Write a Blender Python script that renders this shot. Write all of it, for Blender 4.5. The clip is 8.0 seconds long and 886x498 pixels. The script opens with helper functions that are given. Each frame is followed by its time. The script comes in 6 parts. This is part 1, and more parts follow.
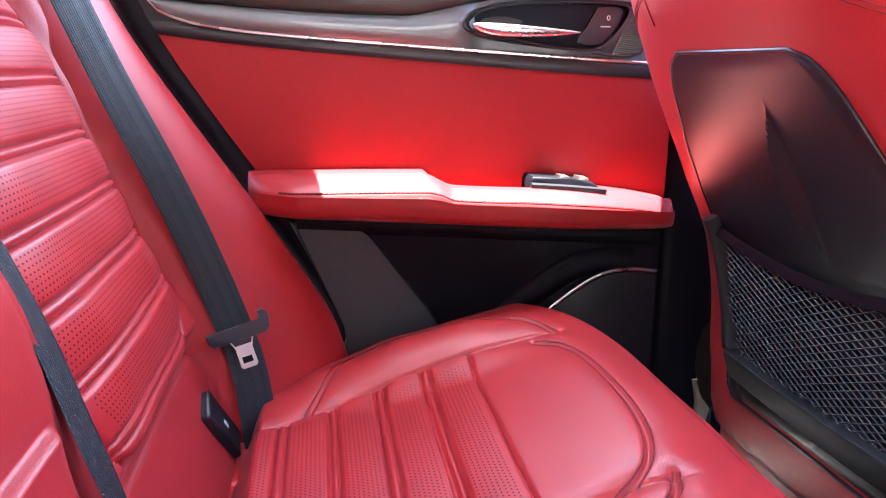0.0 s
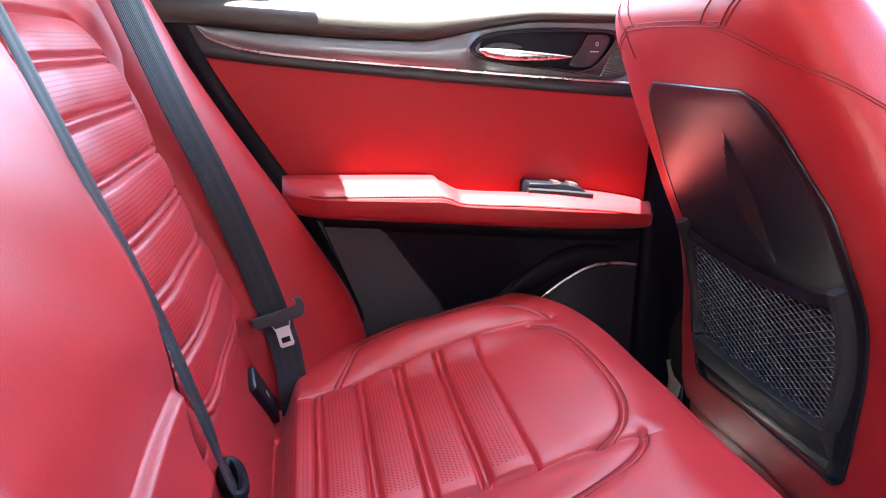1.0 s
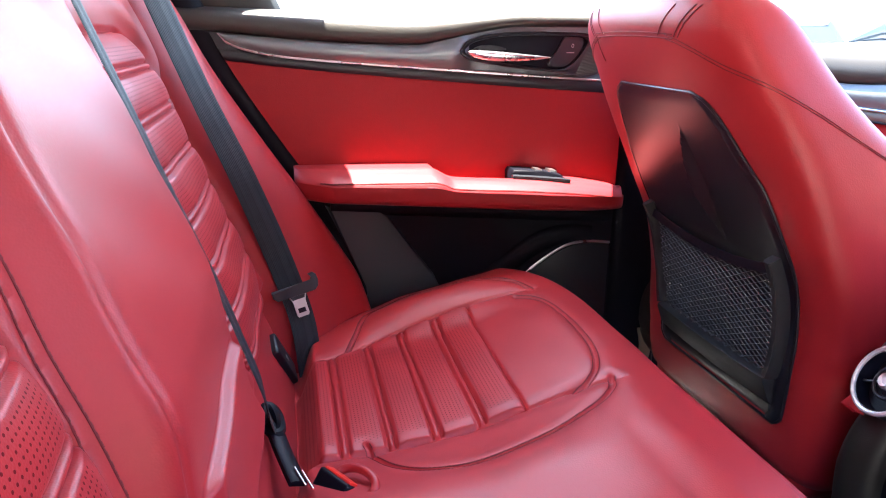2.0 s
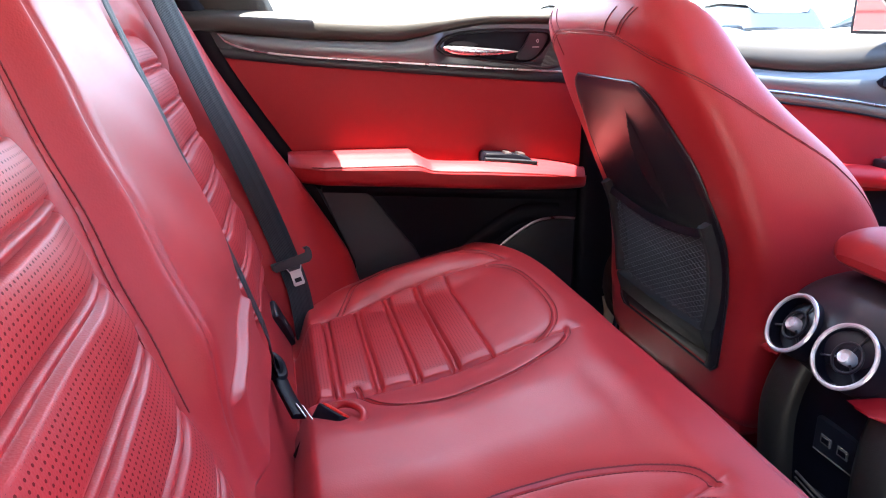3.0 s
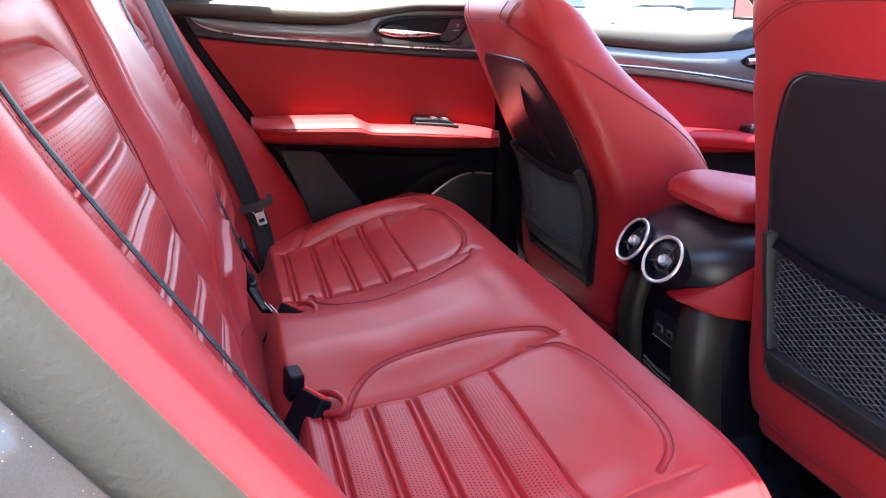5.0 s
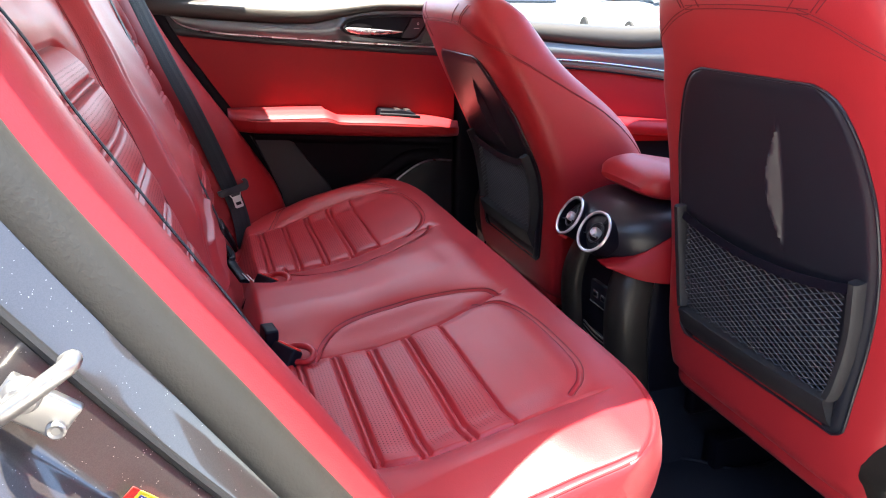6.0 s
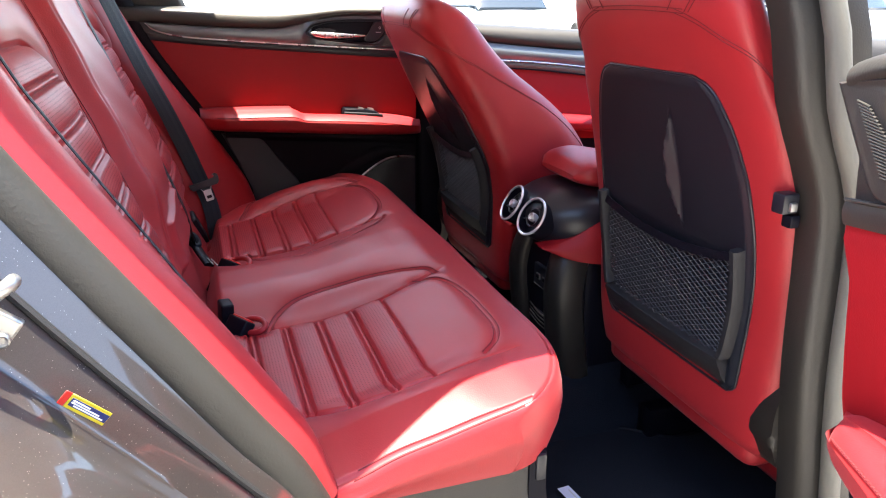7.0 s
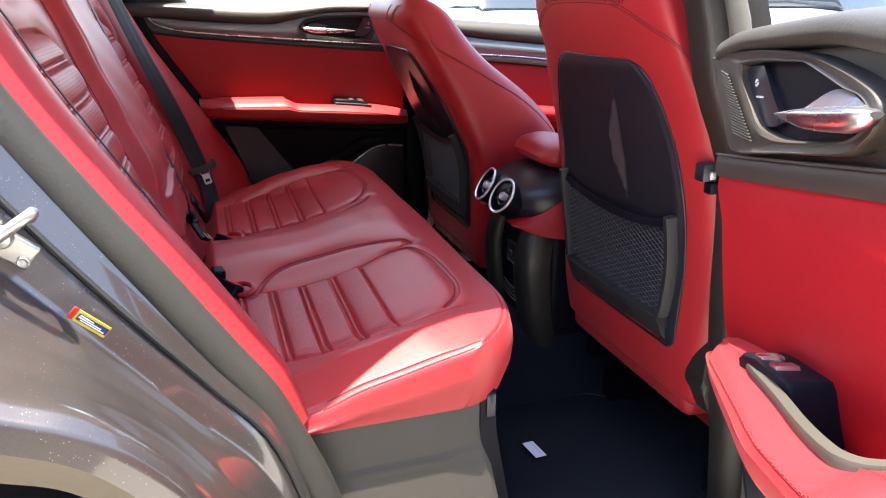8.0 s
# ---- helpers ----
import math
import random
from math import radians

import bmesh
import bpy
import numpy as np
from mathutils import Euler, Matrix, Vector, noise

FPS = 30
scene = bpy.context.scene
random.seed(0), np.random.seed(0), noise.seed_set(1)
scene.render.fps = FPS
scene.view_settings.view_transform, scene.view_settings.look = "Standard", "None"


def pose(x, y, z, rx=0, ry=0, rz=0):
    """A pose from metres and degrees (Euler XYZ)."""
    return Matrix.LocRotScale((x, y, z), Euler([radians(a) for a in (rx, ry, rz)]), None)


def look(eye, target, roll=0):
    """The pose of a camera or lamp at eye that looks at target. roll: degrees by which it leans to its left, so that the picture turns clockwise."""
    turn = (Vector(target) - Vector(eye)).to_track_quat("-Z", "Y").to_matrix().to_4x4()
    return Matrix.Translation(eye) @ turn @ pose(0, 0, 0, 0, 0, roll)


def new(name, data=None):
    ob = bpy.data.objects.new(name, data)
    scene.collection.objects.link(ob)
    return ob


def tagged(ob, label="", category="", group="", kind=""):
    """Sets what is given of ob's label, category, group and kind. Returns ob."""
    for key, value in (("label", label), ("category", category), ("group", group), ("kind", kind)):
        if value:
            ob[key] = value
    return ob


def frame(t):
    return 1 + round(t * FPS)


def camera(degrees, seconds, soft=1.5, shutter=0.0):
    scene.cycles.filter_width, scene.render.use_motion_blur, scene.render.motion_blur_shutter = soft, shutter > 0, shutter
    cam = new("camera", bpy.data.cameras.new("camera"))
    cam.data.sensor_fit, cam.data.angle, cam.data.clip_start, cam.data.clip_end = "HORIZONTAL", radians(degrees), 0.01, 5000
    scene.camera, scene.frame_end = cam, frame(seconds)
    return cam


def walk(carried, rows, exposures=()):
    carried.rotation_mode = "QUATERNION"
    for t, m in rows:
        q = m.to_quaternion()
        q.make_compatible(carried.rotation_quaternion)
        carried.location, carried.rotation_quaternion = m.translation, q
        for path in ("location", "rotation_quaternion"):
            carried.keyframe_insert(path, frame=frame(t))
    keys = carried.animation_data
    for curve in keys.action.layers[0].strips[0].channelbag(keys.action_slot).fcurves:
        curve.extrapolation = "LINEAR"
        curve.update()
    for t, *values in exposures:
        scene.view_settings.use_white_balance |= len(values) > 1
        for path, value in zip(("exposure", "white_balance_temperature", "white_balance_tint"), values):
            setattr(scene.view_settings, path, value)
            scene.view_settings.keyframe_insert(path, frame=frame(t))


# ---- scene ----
cam = camera(63.2, 8.0, 1.1)
PATH = [
    (0, (-0.156, -0.278, 1.033), (0.166, 1.632, 0.535), -0.2),
    (0.5, (-0.17, -0.338, 1.06), (0.164, 1.565, 0.545), 0.2),
    (1, (-0.204, -0.397, 1.084), (0.147, 1.496, 0.542), 0.5),
    (1.5, (-0.227, -0.457, 1.1), (0.144, 1.426, 0.537), 0.5),
    (2.8, (-0.27, -0.625, 1.12), (0.164, 1.234, 0.524), -0.0),
    (3, (-0.261, -0.654, 1.123), (0.165, 1.205, 0.521), -0.3),
    (3.5, (-0.255, -0.734, 1.135), (0.192, 1.117, 0.522), -0.3),
    (4, (-0.254, -0.824, 1.141), (0.217, 1.015, 0.513), 0.0),
    (4.5, (-0.26, -0.889, 1.141), (0.243, 0.936, 0.496), 0.4),
    (4.7, (-0.273, -0.912, 1.143), (0.243, 0.908, 0.492), 0.3),
    (5.8, (-0.304, -1.073, 1.16), (0.289, 0.713, 0.483), 0.7),
    (6, (-0.302, -1.103, 1.164), (0.297, 0.682, 0.489), 0.5),
    (6.5, (-0.284, -1.166, 1.167), (0.327, 0.618, 0.5), 0.3),
    (7, (-0.251, -1.239, 1.16), (0.356, 0.55, 0.503), 0.1),
    (7.5, (-0.235, -1.313, 1.149), (0.362, 0.48, 0.495), 0.1),
    (8, (-0.234, -1.378, 1.15), (0.356, 0.418, 0.496), 0.1),
]
EXPOSURES = [(0, 4.56, 5950, 11), (1.0, 4.30, 6000, 11), (3.0, 3.80, 6050, 11), (4.7, 3.68, 6150, 11), (5.8, 3.30, 6300, 11), (6.5, 3.10, 6400, 11), (7.2, 3.00, 6450, 11), (8, 2.88, 6500, 11)]
walk(cam, [(t, look(eye, target, roll)) for t, eye, target, roll in PATH], EXPOSURES)

# ---- light ----
world = bpy.data.worlds.new("sky")
scene.world = world
world.use_nodes = True
_n = world.node_tree.nodes
_sky = _n.new("ShaderNodeTexSky")
_sky.sky_type = "NISHITA"
_sky.sun_disc = False
SUN_TO = Vector((-0.10, -0.012, 1.0)).normalized()      # towards the sun: almost overhead
_sky.sun_elevation = math.asin(SUN_TO.z)
_sky.sun_rotation = math.atan2(SUN_TO.x, SUN_TO.y)
_sky.air_density, _sky.dust_density = 1.1, 1.2
_n["Background"].inputs["Strength"].default_value = 0.15
world.node_tree.links.new(_sky.outputs[0], _n["Background"].inputs[0])
_sun = new("sun", bpy.data.lights.new("sun", "SUN"))
_sun.data.energy, _sun.data.angle, _sun.data.color = 5.0, radians(0.53), (1.0, 0.90, 0.72)
_sun.matrix_world = look(SUN_TO * 20, (0, 0, 0))

# added fill lamp outside the far rear window, brightens the seats beyond the sky
_fill = new("window_fill", bpy.data.lights.new("window_fill", "AREA"))
_fill.data.shape, _fill.data.size, _fill.data.size_y, _fill.data.energy, _fill.data.color = "RECTANGLE", 0.60, 0.24, 0.33, (0.86, 0.92, 1.0)
_fill.matrix_world = look((0.06, 0.74, 1.36), (0.02, 0.0, 0.92))


# ---- materials ----
def principled(name, colour, rough=0.5, metal=0.0, coat=0.0, spec=0.5):
    m = bpy.data.materials.new(name)
    m.use_nodes = True
    b = m.node_tree.nodes["Principled BSDF"]
    b.inputs["Base Color"].default_value = (*colour, 1)
    b.inputs["Roughness"].default_value = rough
    b.inputs["Metallic"].default_value = metal
    b.inputs["Coat Weight"].default_value = coat
    b.inputs["Specular IOR Level"].default_value = spec
    return m, m.node_tree, b


def node(t, kind, **vals):
    n = t.nodes.new(kind)
    for k, v in vals.items():
        if k in n.inputs:
            n.inputs[k].default_value = v
    return n


def math_node(t, op, a, b=None, c=None):
    n = t.nodes.new("ShaderNodeMath")
    n.operation = op
    for i, v in enumerate((a, b, c)):
        if v is None:
            continue
        if isinstance(v, (int, float)):
            n.inputs[i].default_value = v
        else:
            t.links.new(v, n.inputs[i])
    return n.outputs[0]


def vary(t, b, colour, scale=9.0, amount=0.12, fine=220.0, rough=0.5, rough_var=0.08):
    """Two scales of tone and gloss over one base colour."""
    tc = t.nodes.new("ShaderNodeTexCoord")
    n1 = node(t, "ShaderNodeTexNoise", Scale=scale, Detail=4.0)
    n2 = node(t, "ShaderNodeTexNoise", Scale=fine, Detail=2.0)
    t.links.new(tc.outputs["Object"], n1.inputs["Vector"])
    t.links.new(tc.outputs["Object"], n2.inputs["Vector"])
    s = math_node(t, "ADD", math_node(t, "MULTIPLY", n1.outputs["Fac"], 0.7), math_node(t, "MULTIPLY", n2.outputs["Fac"], 0.3))
    mix = t.nodes.new("ShaderNodeMix")
    mix.data_type = "RGBA"
    mix.inputs[6].default_value = (*[c * (1 - amount) for c in colour], 1)
    mix.inputs[7].default_value = (*[min(1, c * (1 + amount)) for c in colour], 1)
    t.links.new(s, mix.inputs[0])
    t.links.new(mix.outputs[2], b.inputs["Base Color"])
    t.links.new(math_node(t, "ADD", math_node(t, "MULTIPLY", n1.outputs["Fac"], 2 * rough_var), rough - rough_var), b.inputs["Roughness"])
    return tc, mix


def bump(t, b, height, strength=0.3, distance=0.001, after=None):
    n = node(t, "ShaderNodeBump", Strength=strength, Distance=distance)
    t.links.new(height, n.inputs["Height"])
    if after is not None:
        t.links.new(after, n.inputs["Normal"])
    t.links.new(n.outputs[0], b.inputs["Normal"])
    return n.outputs[0]


RED = (0.30, 0.013, 0.0172)


def leather(name, colour, rough=0.44, perforated=False, pitch=0.0048, grain=0.13, spec=0.38, coat=0.06):
    m, t, b = principled(name, colour, rough, spec=spec, coat=coat)
    b.inputs["Coat Roughness"].default_value = 0.55
    b.inputs["Sheen Weight"].default_value = 0.03 if coat else 0.0
    b.inputs["Sheen Roughness"].default_value = 0.45
    b.inputs["Sheen Tint"].default_value = (0.92, 0.88, 1.0, 1)
    tc, mix = vary(t, b, colour, 7, 0.1, 300, rough, 0.06)
    v = node(t, "ShaderNodeTexVoronoi", Scale=650.0)
    t.links.new(tc.outputs["Object"], v.inputs["Vector"])
    w = node(t, "ShaderNodeTexNoise", Scale=45.0, Detail=3.0)
    t.links.new(tc.outputs["Object"], w.inputs["Vector"])
    h = math_node(t, "ADD", math_node(t, "MULTIPLY", v.outputs["Distance"], 0.6), math_node(t, "MULTIPLY", w.outputs["Fac"], 0.8))
    nrm = bump(t, b, h, grain, 0.0012)
    if perforated:
        uv = t.nodes.new("ShaderNodeUVMap")
        sp = t.nodes.new("ShaderNodeSeparateXYZ")
        t.links.new(uv.outputs[0], sp.inputs[0])
        row = math_node(t, "DIVIDE", sp.outputs[1], pitch * 0.87)
        odd = math_node(t, "MULTIPLY", math_node(t, "MODULO", math_node(t, "FLOOR", row), 2.0), 0.5)
        col = math_node(t, "ADD", math_node(t, "DIVIDE", sp.outputs[0], pitch), odd)
        fx = math_node(t, "SUBTRACT", math_node(t, "FRACT", col), 0.5)
        fy = math_node(t, "SUBTRACT", math_node(t, "FRACT", row), 0.5)
        d = math_node(t, "SQRT", math_node(t, "ADD", math_node(t, "MULTIPLY", fx, fx), math_node(t, "MULTIPLY", fy, fy)))
        hole = math_node(t, "LESS_THAN", d, 0.20)
        # holes are punched in the middle of each channel only
        lane = math_node(t, "FRACT", math_node(t, "DIVIDE", sp.outputs[1], 0.052))
        inside = math_node(t, "LESS_THAN", math_node(t, "ABSOLUTE", math_node(t, "SUBTRACT", lane, 0.5)), 0.31)
        rimmed = t.nodes.new("ShaderNodeAttribute")
        rimmed.attribute_name = "inset"
        hole = math_node(t, "MULTIPLY", hole, math_node(t, "MULTIPLY", inside, math_node(t, "GREATER_THAN", rimmed.outputs["Fac"], 0.019)))
        dark = t.nodes.new("ShaderNodeMix")
        dark.data_type = "RGBA"
        t.links.new(hole, dark.inputs[0])
        t.links.new(mix.outputs[2], dark.inputs[6])
        dark.inputs[7].default_value = (colour[0] * 0.34, colour[1] * 0.34, colour[2] * 0.34, 1)
        t.links.new(dark.outputs[2], b.inputs["Base Color"])
        solid = math_node(t, "SUBTRACT", 1.0, math_node(t, "MULTIPLY", hole, 0.8))
        t.links.new(math_node(t, "MULTIPLY", solid, spec), b.inputs["Specular IOR Level"])
        t.links.new(math_node(t, "MULTIPLY", solid, coat), b.inputs["Coat Weight"])
        bump(t, b, solid, 0.4, 0.0006, nrm)
    return m


def plastic(name, colour, rough=0.5, grain=700.0, depth=0.2, spec=0.5, coat=0.0):
    m, t, b = principled(name, colour, rough, spec=spec, coat=coat)
    tc, _ = vary(t, b, colour, 12, 0.15, grain, rough, 0.06)
    if depth:
        v = node(t, "ShaderNodeTexNoise", Scale=grain, Detail=2.0)
        t.links.new(tc.outputs["Object"], v.inputs["Vector"])
        bump(t, b, v.outputs["Fac"], depth, 0.0008)
    return m


def metal(name, colour, rough=0.25, brushed=0.0):
    m, t, b = principled(name, colour, rough, 1.0)
    vary(t, b, colour, 20, 0.06, 500, rough, 0.05)
    return m


LEATHER = leather("red_leather", RED)
PERFORATED = leather("perforated_red_leather", RED, perforated=True, spec=0.32, coat=0.02)
VINYL = leather("red_door_vinyl", (0.25, 0.006, 0.0105), 0.5, grain=0.18, spec=0.22, coat=0.0)
THREAD = principled("dark_red_thread", (0.13, 0.007, 0.011), 0.75)[0]
BLACK = plastic("black_plastic", (0.004, 0.004, 0.008), 0.5, spec=0.12)
BLACK_SATIN = plastic("satin_black_panel", (0.010, 0.011, 0.016), 0.36, 900, 0.10, spec=0.42)
BROWN_SATIN = plastic("brown_black_satin", (0.016, 0.014, 0.012), 0.42, 600, 0.15, spec=0.4)
DOOR_TRIM = plastic("brown_grey_door_trim", (0.030, 0.025, 0.022), 0.5, 600, 0.2, spec=0.35)
SOFT_BLACK = plastic("soft_black_door_top", (0.021, 0.019, 0.016), 0.55, 380, 0.35)
GREY_TRIM = plastic("warm_grey_trim", (0.028, 0.026, 0.022), 0.6, 420, 0.4)
PALE_SEAL = plastic("pale_grey_seal", (0.10, 0.094, 0.078), 0.6, 260, 0.4)
# dark rim plastic, greyed for the sun that falls on it
LIT_RIM = plastic("sunlit_dark_rim", (0.036, 0.034, 0.029), 0.5, 420, 0.2)
PILLAR_TRIM = plastic("brown_black_trim", (0.013, 0.011, 0.009), 0.45, 500, 0.3)
RUBBER = plastic("grey_rubber_seal", (0.017, 0.016, 0.012), 0.6, 260, 0.5)
BLACK_RUBBER = plastic("black_rubber", (0.010, 0.010, 0.010), 0.6)
def woven_trim():
    m, t, b = principled("grey_woven_trim", (0.13, 0.15, 0.16), 0.42, 0.35, 0.25)
    tc = t.nodes.new("ShaderNodeTexCoord")
    w = node(t, "ShaderNodeTexWave", Scale=260.0, Distortion=1.5, Detail=2.0)
    t.links.new(tc.outputs["Object"], w.inputs["Vector"])
    bump(t, b, w.outputs["Fac"], 0.06, 0.0003)
    return m


CARBON = woven_trim()
CARPET = plastic("black_carpet", (0.009, 0.011, 0.016), 0.95, 500, 1.0, spec=0.1)
CHROME = metal("chrome", (0.85, 0.85, 0.86), 0.12)
SATIN = metal("satin_metal", (0.70, 0.71, 0.73), 0.28)
STEEL = metal("zinc_steel", (0.40, 0.40, 0.39), 0.42)
ZINC = principled("bright_zinc", (0.52, 0.53, 0.53), 0.38, 0.45)[0]
BRIGHT = principled("bright_silver", (0.66, 0.67, 0.69), 0.26, 0.55)[0]
CHARCOAL = plastic("charcoal_pocket_frame", (0.016, 0.016, 0.018), 0.58, 600, 0.15, spec=0.3)
NET = plastic("black_net_cord", (0.030, 0.031, 0.036), 0.55, 900, 0.0)
RED_PLASTIC = principled("red_button_plastic", (0.62, 0.03, 0.02), 0.35)[0]
HEADLINER = plastic("pale_headliner", (0.72, 0.72, 0.73), 0.9, 300, 0.3)
PAPER = plastic("white_paper", (0.6, 0.62, 0.75), 0.8, 60, 0.0)
YELLOW = principled("yellow_label", (0.62, 0.50, 0.02), 0.4)[0]
WHITE_INK = principled("white_print", (0.8, 0.8, 0.8), 0.5)[0]
BLUE_INK = principled("dark_blue_print", (0.02, 0.03, 0.12), 0.5)[0]
GREY_INK = principled("pale_grey_print", (0.45, 0.45, 0.45), 0.5)[0]
MIRROR = principled("mirror_glass", (0.9, 0.9, 0.9), 0.03, 1.0)[0]
TYRE = plastic("tyre_rubber", (0.018, 0.018, 0.018), 0.8, 120, 0.5)


def webbing():
    m, t, b = principled("black_belt_webbing", (0.022, 0.028, 0.034), 0.55, spec=0.3)
    uv = t.nodes.new("ShaderNodeUVMap")
    sp = t.nodes.new("ShaderNodeSeparateXYZ")
    t.links.new(uv.outputs[0], sp.inputs[0])
    rib = math_node(t, "SINE", math_node(t, "MULTIPLY", sp.outputs[0], 2600.0))
    weave = math_node(t, "SINE", math_node(t, "MULTIPLY", math_node(t, "ADD", sp.outputs[1], math_node(t, "MULTIPLY", sp.outputs[0], 0.6)), 3200.0))
    bump(t, b, math_node(t, "ADD", rib, math_node(t, "MULTIPLY", weave, 0.6)), 0.35, 0.0006)
    band = math_node(t, "ADD", 0.55, math_node(t, "MULTIPLY", math_node(t, "SINE", math_node(t, "MULTIPLY", sp.outputs[0], 400.0)), 0.1))
    t.links.new(band, b.inputs["Roughness"])
    lane = math_node(t, "ABSOLUTE", math_node(t, "SUBTRACT", math_node(t, "FRACT", math_node(t, "DIVIDE", math_node(t, "ADD", sp.outputs[0], 1.0), 0.0125)), 0.5))
    mix = t.nodes.new("ShaderNodeMix")
    mix.data_type = "RGBA"
    mix.inputs[6].default_value = (0.014, 0.020, 0.025, 1)
    mix.inputs[7].default_value = (0.009, 0.013, 0.017, 1)
    t.links.new(math_node(t, "GREATER_THAN", lane, 0.40), mix.inputs[0])
    t.links.new(mix.outputs[2], b.inputs["Base Color"])
    return m


WEBBING = webbing()


def paint():
    m, t, b = principled("dark_grey_metallic_paint", (0.045, 0.040, 0.040), 0.35, 0.5, 1.0)
    b.inputs["Coat Roughness"].default_value = 0.06
    tc = t.nodes.new("ShaderNodeTexCoord")
    v = node(t, "ShaderNodeTexVoronoi", Scale=1900.0)
    t.links.new(tc.outputs["Object"], v.inputs["Vector"])
    sp = t.nodes.new("ShaderNodeSeparateColor")
    t.links.new(v.outputs["Color"], sp.inputs[0])
    # dust specks over fine flakes
    dust = math_node(t, "GREATER_THAN", sp.outputs[0], 0.9972)
    n = node(t, "ShaderNodeTexNoise", Scale=14.0, Detail=5.0)
    t.links.new(tc.outputs["Object"], n.inputs["Vector"])
    mix = t.nodes.new("ShaderNodeMix")
    mix.data_type = "RGBA"
    mix.inputs[6].default_value = (0.034, 0.029, 0.028, 1)
    mix.inputs[7].default_value = (0.066, 0.057, 0.054, 1)
    t.links.new(math_node(t, "ADD", math_node(t, "MULTIPLY", n.outputs["Fac"], 0.6), math_node(t, "MULTIPLY", sp.outputs[1], 0.4)), mix.inputs[0])
    mix2 = t.nodes.new("ShaderNodeMix")
    mix2.data_type = "RGBA"
    t.links.new(dust, mix2.inputs[0])
    t.links.new(mix.outputs[2], mix2.inputs[6])
    mix2.inputs[7].default_value = (0.30, 0.28, 0.25, 1)
    t.links.new(mix2.outputs[2], b.inputs["Base Color"])
    return m


PAINT = paint()


def car_paint(name, colour):
    m, t, b = principled(name, colour, 0.3, 0.1, 1.0)
    vary(t, b, colour, 3, 0.06, 60, 0.3, 0.04)
    return m


def glass(name, tint=(1, 1, 1), amount=0.9):
    m = bpy.data.materials.new(name)
    m.use_nodes = True
    t = m.node_tree
    t.nodes.clear()
    out = t.nodes.new("ShaderNodeOutputMaterial")
    tr = t.nodes.new("ShaderNodeBsdfTransparent")
    tr.inputs[0].default_value = (*tint, 1)
    gl = t.nodes.new("ShaderNodeBsdfGlossy")
    gl.inputs["Roughness"].default_value = 0.02
    fr = t.nodes.new("ShaderNodeFresnel")
    mx = t.nodes.new("ShaderNodeMixShader")
    t.links.new(fr.outputs[0], mx.inputs[0])
    t.links.new(tr.outputs[0], mx.inputs[1])
    t.links.new(gl.outputs[0], mx.inputs[2])
    t.links.new(mx.outputs[0], out.inputs[0])
    return m


GLASS = glass("window_glass", (0.9, 0.93, 0.92))
DARK_GLASS = principled("dark_car_glass", (0.03, 0.04, 0.05), 0.05, 0.0, 0.5)[0]


# ---- mesh helpers ----
def thing(name, at, label, category, kind="", group=""):
    e = new(name)
    e.location = at
    e.empty_display_size = 0.05
    bpy.context.view_layer.update()
    return tagged(e, label, category, group, kind)


def part(name, me, material, parent, label="", smooth=40):
    """Links a mesh or a bmesh, given in the world's own metres, as one object under a thing or part."""
    if isinstance(me, bmesh.types.BMesh):
        bm, me = me, bpy.data.meshes.new(name)
        bmesh.ops.recalc_face_normals(bm, faces=bm.faces)
        bm.to_mesh(me)
        bm.free()
    me.name = name
    me.materials.append(material)
    if smooth:
        me.polygons.foreach_set("use_smooth", [True] * len(me.polygons))
        me.set_sharp_from_angle(angle=radians(smooth))
    ob = new(name, me)
    if parent is not None:
        ob.parent = parent
        if parent.parent is None and parent.type == "EMPTY":
            ob.matrix_parent_inverse = Matrix.Translation(parent.location).inverted()
    return tagged(ob, label)


def from_arrays(verts, faces, uv=None, inset=None):
    me = bpy.data.meshes.new("m")
    me.from_pydata([tuple(map(float, v)) for v in verts], [], [tuple(map(int, f)) for f in faces])
    if inset is not None:
        me.attributes.new("inset", "FLOAT", "POINT").data.foreach_set("value", np.asarray(inset, dtype=np.float32))
    if uv is not None:
        lay = me.uv_layers.new(name="UVMap")
        idx = np.empty(len(me.loops), dtype=np.int32)
        me.loops.foreach_get("vertex_index", idx)
        lay.data.foreach_set("uv", np.asarray(uv, dtype=np.float32)[idx].ravel())
    return me


def grid_faces(nu, nv, close_u=False, close_v=False, keep=None):
    i, j = np.meshgrid(np.arange(nu if close_u else nu - 1), np.arange(nv if close_v else nv - 1), indexing="ij")
    i2, j2 = (i + 1) % nu, (j + 1) % nv
    f = np.stack([i * nv + j, i2 * nv + j, i2 * nv + j2, i * nv + j2], -1)
    return f[keep] if keep is not None else f.reshape(-1, 4)


def sheet(P, uv=None, close_u=False, close_v=False, keep=None, inset=None):
    """A mesh from an (nu, nv, 3) array of places."""
    nu, nv = P.shape[:2]
    faces = grid_faces(nu, nv, close_u, close_v, keep)
    verts, uvs = P.reshape(-1, 3), None if uv is None else uv.reshape(-1, 2)
    if keep is not None:
        used = np.unique(faces)
        back = np.zeros(len(verts), int)
        back[used] = np.arange(len(used))
        verts, faces = verts[used], back[faces]
        uvs = None if uvs is None else uvs[used]
        inset = None if inset is None else inset.reshape(-1)[used]
    return from_arrays(verts, faces, uvs, inset)


